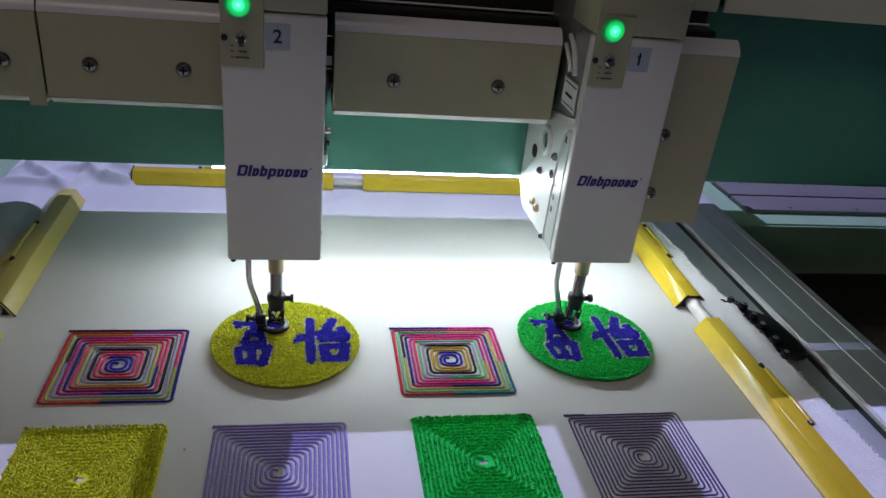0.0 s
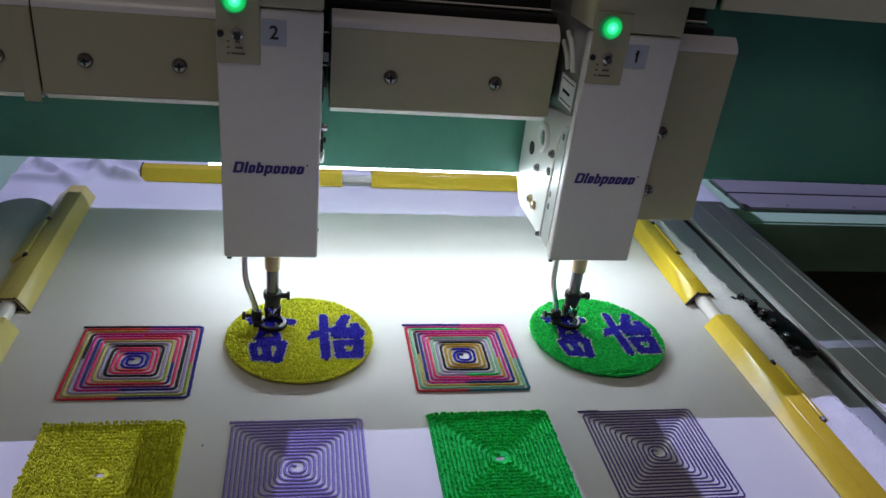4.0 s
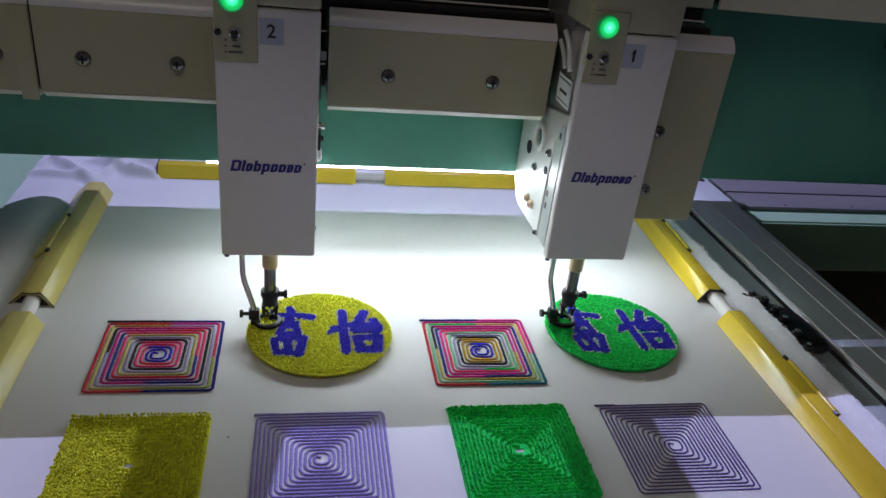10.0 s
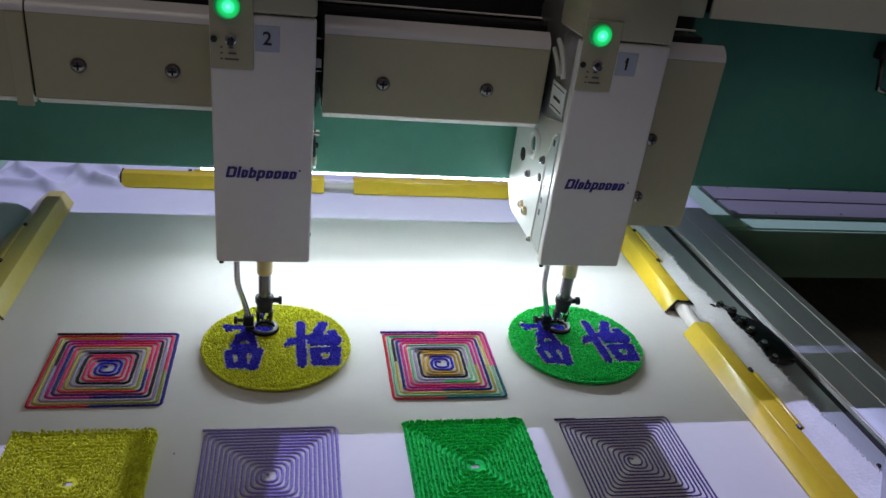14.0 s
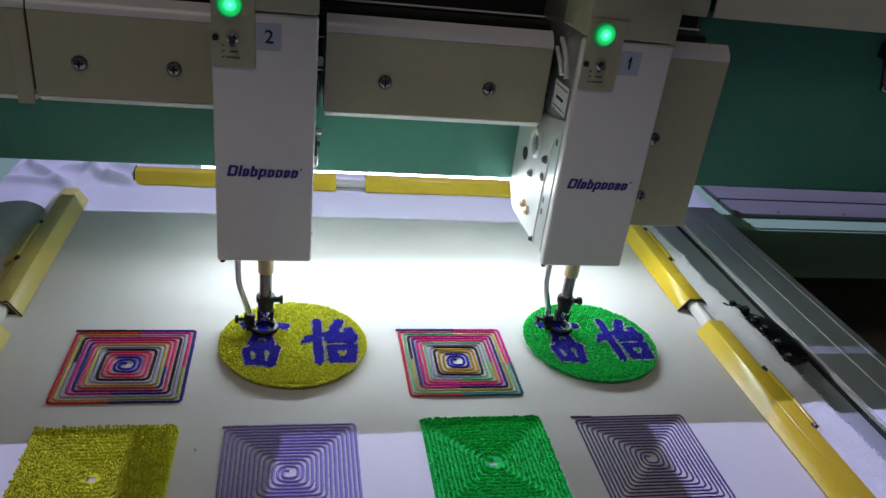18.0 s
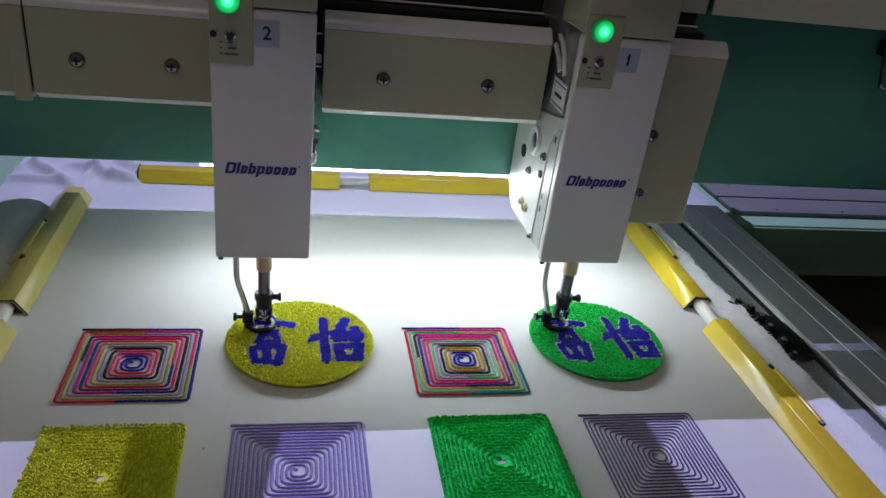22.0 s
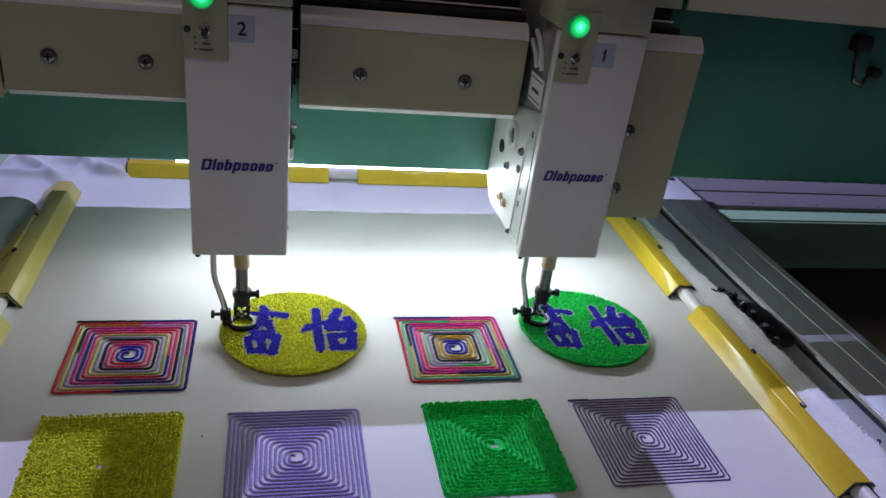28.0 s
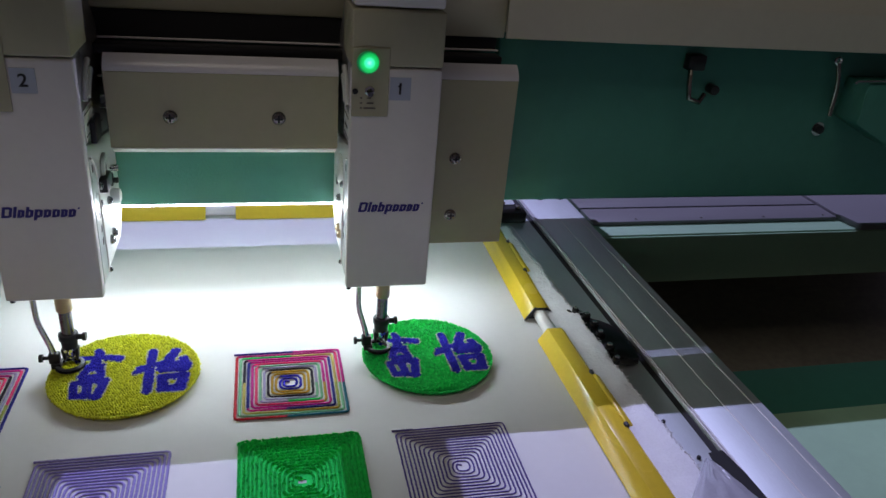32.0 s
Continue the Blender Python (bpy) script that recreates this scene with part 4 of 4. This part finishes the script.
# filled squares of loops
for px, my, nm in ((-0.1210, Y_LIME, "lime yellow"), (0.1820, Y_GREEN, "bright green")):
    e = patch("chenille_square", nm + " square of chenille loops in a spiral", px, -0.1915)
    path = square_spiral(SQ, 0.0036, 13, 0.0004)
    lime = my == Y_LIME
    yarn_line("ground_yarn", path[::3], 0.0018, my, e, seed=4, height=0.45)
    g = SQ - 0.001
    for q in ((-g, g, 0.0022, g), (-g, g, -g, -0.0022), (-g, -0.0034, -0.0021, 0.0021), (0.0034, g, -0.0021, 0.0021)):
        part("ground", box(*q, 0.0003, 0.0009), my, e)
    if lime:
        spots = resample_heading(path, 0.0026)
        loop_pile("chenille_loop", spots, 0.00135, my, e, seed=5, lift=0.0040, spread=0.25, swing=0.6, rough=0.0009, long=1.0, thin=0.58, tall=1.15, lean=0.22)
        inner = [(x + 0.0018 * math.sin(a), y - 0.0018 * math.cos(a), a) for x, y, a in spots]
        loop_pile("chenille_underlay", inner, 0.00120, my, e, seed=6, lift=0.0028, spread=0.3, swing=0.7, rough=0.0010, long=1.0, thin=0.54, tall=1.2, lean=0.3)
    else:
        spots = resample_heading(path, 0.0019)
        loop_pile("chenille_loop", spots, 0.0014, my, e, seed=5, lift=0.0026, spread=0.22, swing=0.45, rough=0.0009, long=1.05, thin=0.45, tall=1.3, lean=0.2)
# line spirals
for px, my, r, nm in ((0.0205, Y_VIOLET, 0.0012, "violet"), (0.3193, Y_PLUM, 0.0008, "dark violet")):
    e = patch("line_square", nm + " square spiral of chain-stitched yarn", px, -0.1920)
    yarn_line("yarn", square_spiral(SQ, 0.00355, 14), r, my, e, seed=7)
    yarn_line("start_thread", [Vector((-SQ + 0.0015 * i, SQ + 0.0012)) for i in range(14)], 0.0007, Y_BLACK, e)

# striped squares: colours along the way
THREADS = {"K": Y_BLACK, "B": Y_BLUE, "R": Y_RED, "P": Y_PINK, "M": Y_MAG, "N": Y_NAVY, "D": Y_DPLUM, "L": Y_LILAC, "S": Y_STRAW, "O": Y_OCHRE, "G": Y_MINT, "E": Y_GREEN, "T": Y_TEAL, "V": Y_OLIVE}
# two colours a side, clockwise from the top side of each turn
COL_A = "KNNNNRRR RMPVVSSS OLLLLLLK MMKKNMMM MRPPDDNN PPPNRRPP SSSVVSSS LLLLLLLL KKKKKKKK PPPPPPPP PPPPRRPP BBBBBBBB BBBBBBBB"
COL_B = "NMMTTRRR MMPGGGGG ESSVOSSK MMNNNMNN MMMMMMMM PPMOPPPP GGGGELGG LLLGLLLL KKKKKKKK OOOOOOOO OOOOOOOO BBBBBBBB BBBBBBBB"
for px, cols, nm in ((-0.1220, COL_A, "pink, blue and straw"), (0.1780, COL_B, "pink, mint and ochre")):
    e = patch("striped_square", nm + " striped square spiral of yarn", px, -0.0530)
    path = square_spiral(SQ, 0.0038, 13)
    ends = [0] + SIDES[:] + [len(path) - 1]
    cuts = []
    for a, b in zip(ends, ends[1:]):
        cuts += [a, a + (b - a) * 11 // 20]
    cols = cols.replace(" ", "")
    for i in range(len(cuts)):
        end = cuts[i + 1] if i + 1 < len(cuts) else len(path)
        seg = path[cuts[i]:end + 2]
        if len(seg) > 2:
            yarn_line("yarn", seg, 0.00138 - 0.000012 * (i // 8), THREADS[cols[min(i, len(cols) - 1)]], e, seed=i)
    yarn_line("start_thread", [Vector((-SQ + 0.0015 * i, SQ + 0.0014)) for i in range(30)], 0.0008, Y_BLACK, e)


# round patches with two blue signs, drawn in tapered strokes
def in_stroke(x, y, k, grow=0.0):
    x0, y0, w0, x1, y1, w1 = k
    dx, dy = x1 - x0, y1 - y0
    u = min(max(((x - x0) * dx + (y - y0) * dy) / (dx * dx + dy * dy), 0.0), 1.0)
    return math.hypot(x - x0 - u * dx, y - y0 - u * dy) < (w0 + (w1 - w0) * u) / 2 + grow


# strokes: start, width, end, width (millimetres)
SIGN_FU = [(-30, 38, 6, -27, 27, 9), (-47, 25, 6, -20, 25.5, 7), (-49, 29, 4, -44.5, 20, 4), (-20, 25, 8, -9, 22, 9.5), (-30, 21, 9, -28, 9, 9),
           (-36, 12, 5, -23, 12, 6), (-36, 6, 6, -38, -4, 7), (-23, 6, 6, -22, -4, 7), (-36, 5, 5, -23, 5, 5), (-39, -6, 6, -21, -6, 6), (-31, -8, 9, -31, -14, 9),
           (-43, -15.5, 8, -16, -13.5, 8), (-43.5, -16, 6.5, -40.5, -36, 6.5), (-17, -15, 8, -20, -38, 8), (-40, -36, 6.5, -21, -38.5, 7.5), (-31, -15, 7.5, -30, -37, 7.5)]
SIGN_YI = [(22, 31, 8, 23, -35, 8), (10, -4, 6, 14, 1, 9), (14, 2, 9, 19, 3, 6), (27, 8, 8, 29.5, 9, 5), (44, 30, 9, 34, 3, 11), (32, -0.5, 8, 56, 0, 9), (52, 16, 8, 56, 4, 10), (43, 7, 10, 52, 7, 10),
           (34, -14, 8, 55, -12, 8.5), (54.5, -13, 9.5, 52.5, -33, 10), (36.5, -33, 10, 53, -32.5, 10), (35, -15, 9, 37.5, -33, 9.5)]
SIGNS = [(a / 1000, b / 1000 + 0.0014, c / 1000, d / 1000, f / 1000 + 0.0014, g / 1000) for a, b, c, d, f, g in SIGN_FU + SIGN_YI]
RAD = 0.0686
for px, my, nm in ((0.0235, Y_LIME, "lime yellow"), (0.3235, Y_GREEN, "bright green")):
    e = patch("chenille_disc", nm + " round chenille patch with two blue signs", px, -0.0250)
    rng = random.Random(11)
    base, sign, edge = [], [], []
    s = 0.0024
    nn = int(RAD / s) + 1
    for j in range(-nn, nn + 1):
        for i in range(-nn, nn + 1):
            x, y = (i + 0.5 * (j % 2)) * s, j * s * 0.9
            if math.hypot(x, y) > RAD - 0.0006:
                continue
            # the heading swirls slowly over the patch
            turn = 2.2 * noise.noise((x * 45, y * 45, 2)) + math.atan2(y, x) + 0.8
            if not any(in_stroke(x, y, k, 0.0018) for k in SIGNS):
                base.append((x, y, turn))
    # the signs are stitched finer than the ground
    s = 0.00175
    for j in range(-42, 43):
        for i in range(-42, 43):
            x, y = (i + 0.5 * (j % 2)) * s, j * s * 0.9
            turn = 2.2 * noise.noise((x * 45, y * 45, 2)) + math.atan2(y, x) + 0.8
            if any(in_stroke(x, y, k, 0.0005) for k in SIGNS):
                sign.append((x, y, turn))
            elif any(in_stroke(x, y, k, 0.0016) for k in SIGNS):
                edge.append((x, y, turn))
    loop_pile("chenille_loop", base, 0.00125, my, e, seed=21, lift=0.0053, rough=0.0008, spread=0.22, swing=0.8, long=1.08, thin=0.72, tall=1.15, lean=0.25)
    loop_pile("chenille_sign", sign, 0.00118, Y_BLUE, e, "royal blue loops", seed=22, lift=0.0058, rough=0.0005, swing=0.5, long=1.25, thin=0.68, tall=0.9, lean=0.12)
    loop_pile("chenille_outline", edge, 0.00085, Y_PALE, e, "pale loops round the blue signs", seed=26, lift=0.0064, rough=0.0005, swing=0.6, long=1.1, thin=0.7, tall=0.9, lean=0.12)
    for k in range(8):
        rr, lift = RAD - 0.0004 - 0.0007 * (7 - k), 0.0008 + 0.00062 * k
        rim = [(rr * math.cos(a), rr * math.sin(a), a + 1.57) for a in [6.2832 * (i + 0.37 * k) / 250 for i in range(250)]]
        loop_pile("chenille_rim", rim, 0.00125, my, e, seed=23 + k, lift=lift, spread=0.3, swing=0.7, rough=0.0006, long=1.15, thin=0.75, tall=0.8, lean=0.3)
    part("ground", cyl((0, 0, 0.0017), RAD - 0.0055, 0.0030, "z", 72, bev=0.0010), my, e)


# the frame's shift across and along, time by time
SHIFT = [
    (0, -0.0378, -0.0064),
    (0.2, -0.0334, -0.0042),
    (0.5, -0.0261, 0.0015),
    (0.7, -0.0301, 0.0016),
    (1, -0.0383, -0.0003),
    (1.2, -0.0365, 0.0003),
    (1.5, -0.0282, -0.0001),
    (1.7, -0.0293, 0.0002),
    (2, -0.0377, -0.0013),
    (2.2, -0.0394, -0.0030),
    (2.3, -0.0369, -0.0027),
    (2.5, -0.0305, -0.0026),
    (2.7, -0.0304, -0.0049),
    (3, -0.0380, -0.0045),
    (3.2, -0.0381, -0.0056),
    (3.5, -0.0291, -0.0057),
    (5.5, -0.0134, -0.0027),
    (5.7, -0.0097, -0.0051),
    (5.8, -0.0065, -0.0067),
    (6, -0.0030, -0.0031),
    (6.2, 0.0017, -0.0032),
    (6.3, 0.0041, -0.0031),
    (6.4, 0.0035, -0.0011),
    (6.5, 0.0014, -0.0018),
    (6.7, -0.0019, -0.0002),
    (6.8, 0.0004, 0.0037),
    (7, 0.0029, 0.0084),
    (7.2, 0.0003, 0.0099),
    (7.5, 0.0043, 0.0071),
    (7.7, -0.0011, 0.0080),
    (8, 0.0044, 0.0047),
    (8.2, -0.0005, 0.0032),
    (8.5, 0.0031, 0.0029),
    (8.7, 0.0025, 0.0033),
    (9, 0.0000, 0.0000),
    (9.2, 0.0029, 0.0006),
    (9.5, 0.0043, 0.0032),
    (9.7, 0.0040, 0.0079),
    (10, 0.0003, 0.0003),
    (10.2, -0.0029, -0.0043),
    (10.5, -0.0108, -0.0080),
    (10.7, -0.0172, -0.0071),
    (11, -0.0249, -0.0069),
    (11.2, -0.0282, -0.0028),
    (11.5, -0.0266, 0.0007),
    (11.7, -0.0281, -0.0026),
    (12, -0.0309, -0.0003),
    (12.2, -0.0361, -0.0042),
    (12.5, -0.0396, -0.0031),
    (12.7, -0.0378, -0.0007),
    (13, -0.0379, -0.0078),
    (13.2, -0.0368, -0.0080),
    (13.5, -0.0365, -0.0005),
    (13.7, -0.0355, -0.0011),
    (14, -0.0353, -0.0094),
    (14.2, -0.0337, -0.0133),
    (14.5, -0.0336, -0.0042),
    (16.5, -0.0275, -0.0102),
    (16.7, -0.0286, -0.0063),
    (17, -0.0264, -0.0117),
    (17.2, -0.0253, -0.0079),
    (17.5, -0.0234, -0.0095),
    (17.7, -0.0232, -0.0106),
    (18, -0.0206, -0.0063),
    (18.2, -0.0205, -0.0108),
    (18.5, -0.0169, -0.0146),
    (18.7, -0.0198, -0.0192),
    (19, -0.0161, -0.0126),
    (19.2, -0.0202, -0.0102),
    (19.5, -0.0177, -0.0066),
    (19.7, -0.0179, -0.0128),
    (20, -0.0174, -0.0202),
    (20.2, -0.0170, -0.0192),
    (20.5, -0.0161, -0.0098),
    (20.7, -0.0164, -0.0050),
    (21, -0.0147, -0.0102),
    (21.2, -0.0150, -0.0166),
    (21.5, -0.0127, -0.0220),
    (21.7, -0.0136, -0.0159),
    (22, -0.0130, -0.0082),
    (22.2, -0.0139, -0.0030),
    (22.3, -0.0123, -0.0040),
    (22.5, -0.0116, -0.0092),
    (22.7, -0.0126, -0.0150),
    (23, -0.0104, -0.0226),
    (23.2, -0.0124, -0.0197),
    (23.5, -0.0113, -0.0125),
    (23.7, -0.0114, -0.0083),
    (24, -0.0088, -0.0067),
    (24.2, -0.0073, -0.0109),
    (24.5, -0.0075, -0.0031),
    (24.7, -0.0070, -0.0065),
    (25, -0.0043, -0.0080),
    (25.2, -0.0050, -0.0032),
    (25.5, -0.0028, -0.0097),
    (27.5, 0.0016, -0.0110),
    (27.7, 0.0005, -0.0071),
    (28, 0.0014, 0.0031),
    (28.2, 0.0011, 0.0077),
    (28.5, 0.0028, 0.0077),
    (28.7, 0.0030, 0.0041),
    (29, 0.0031, -0.0059),
    (29.2, 0.0023, -0.0113),
    (29.5, 0.0020, -0.0130),
    (29.7, 0.0022, -0.0086),
    (30, 0.0027, -0.0062),
    (30.5, 0.0035, -0.0042),
    (31, 0.0037, -0.0026),
    (31.5, 0.0031, -0.0018),
    (32, 0.0015, -0.0013),
]

# ---- what moves ----
def motions():
    walk(side_rail, [(t, pose(x, 0, 0)) for t, x, y in SHIFT])
    walk(scrap, [(t, pose(x, 0, 0)) for t, x, y in SHIFT])
    walk(sheet, [(t, pose(x, y, 0)) for t, x, y in SHIFT])
    walk(carriage, [(t, pose(x, y, 0)) for t, x, y in SHIFT])
    for c, cx, cy, turn in clips:
        walk(c, [(t, pose(cx + x, cy + y, 0, 0, 0, turn)) for t, x, y in SHIFT])
    for pr in RINGS:
        walk(pr, [(i * 0.25, pose(0.0014 * math.sin(i * 1.7), 0.0012 * math.cos(i * 1.7), 0.0006 * math.sin(i * 2.9))) for i in range(129)])
    for nd in NEEDLES:
        walk(nd, [(i * 0.25, pose(0, 0, 0.004 * (1 + math.sin(i * 2.4)))) for i in range(129)])


motions()
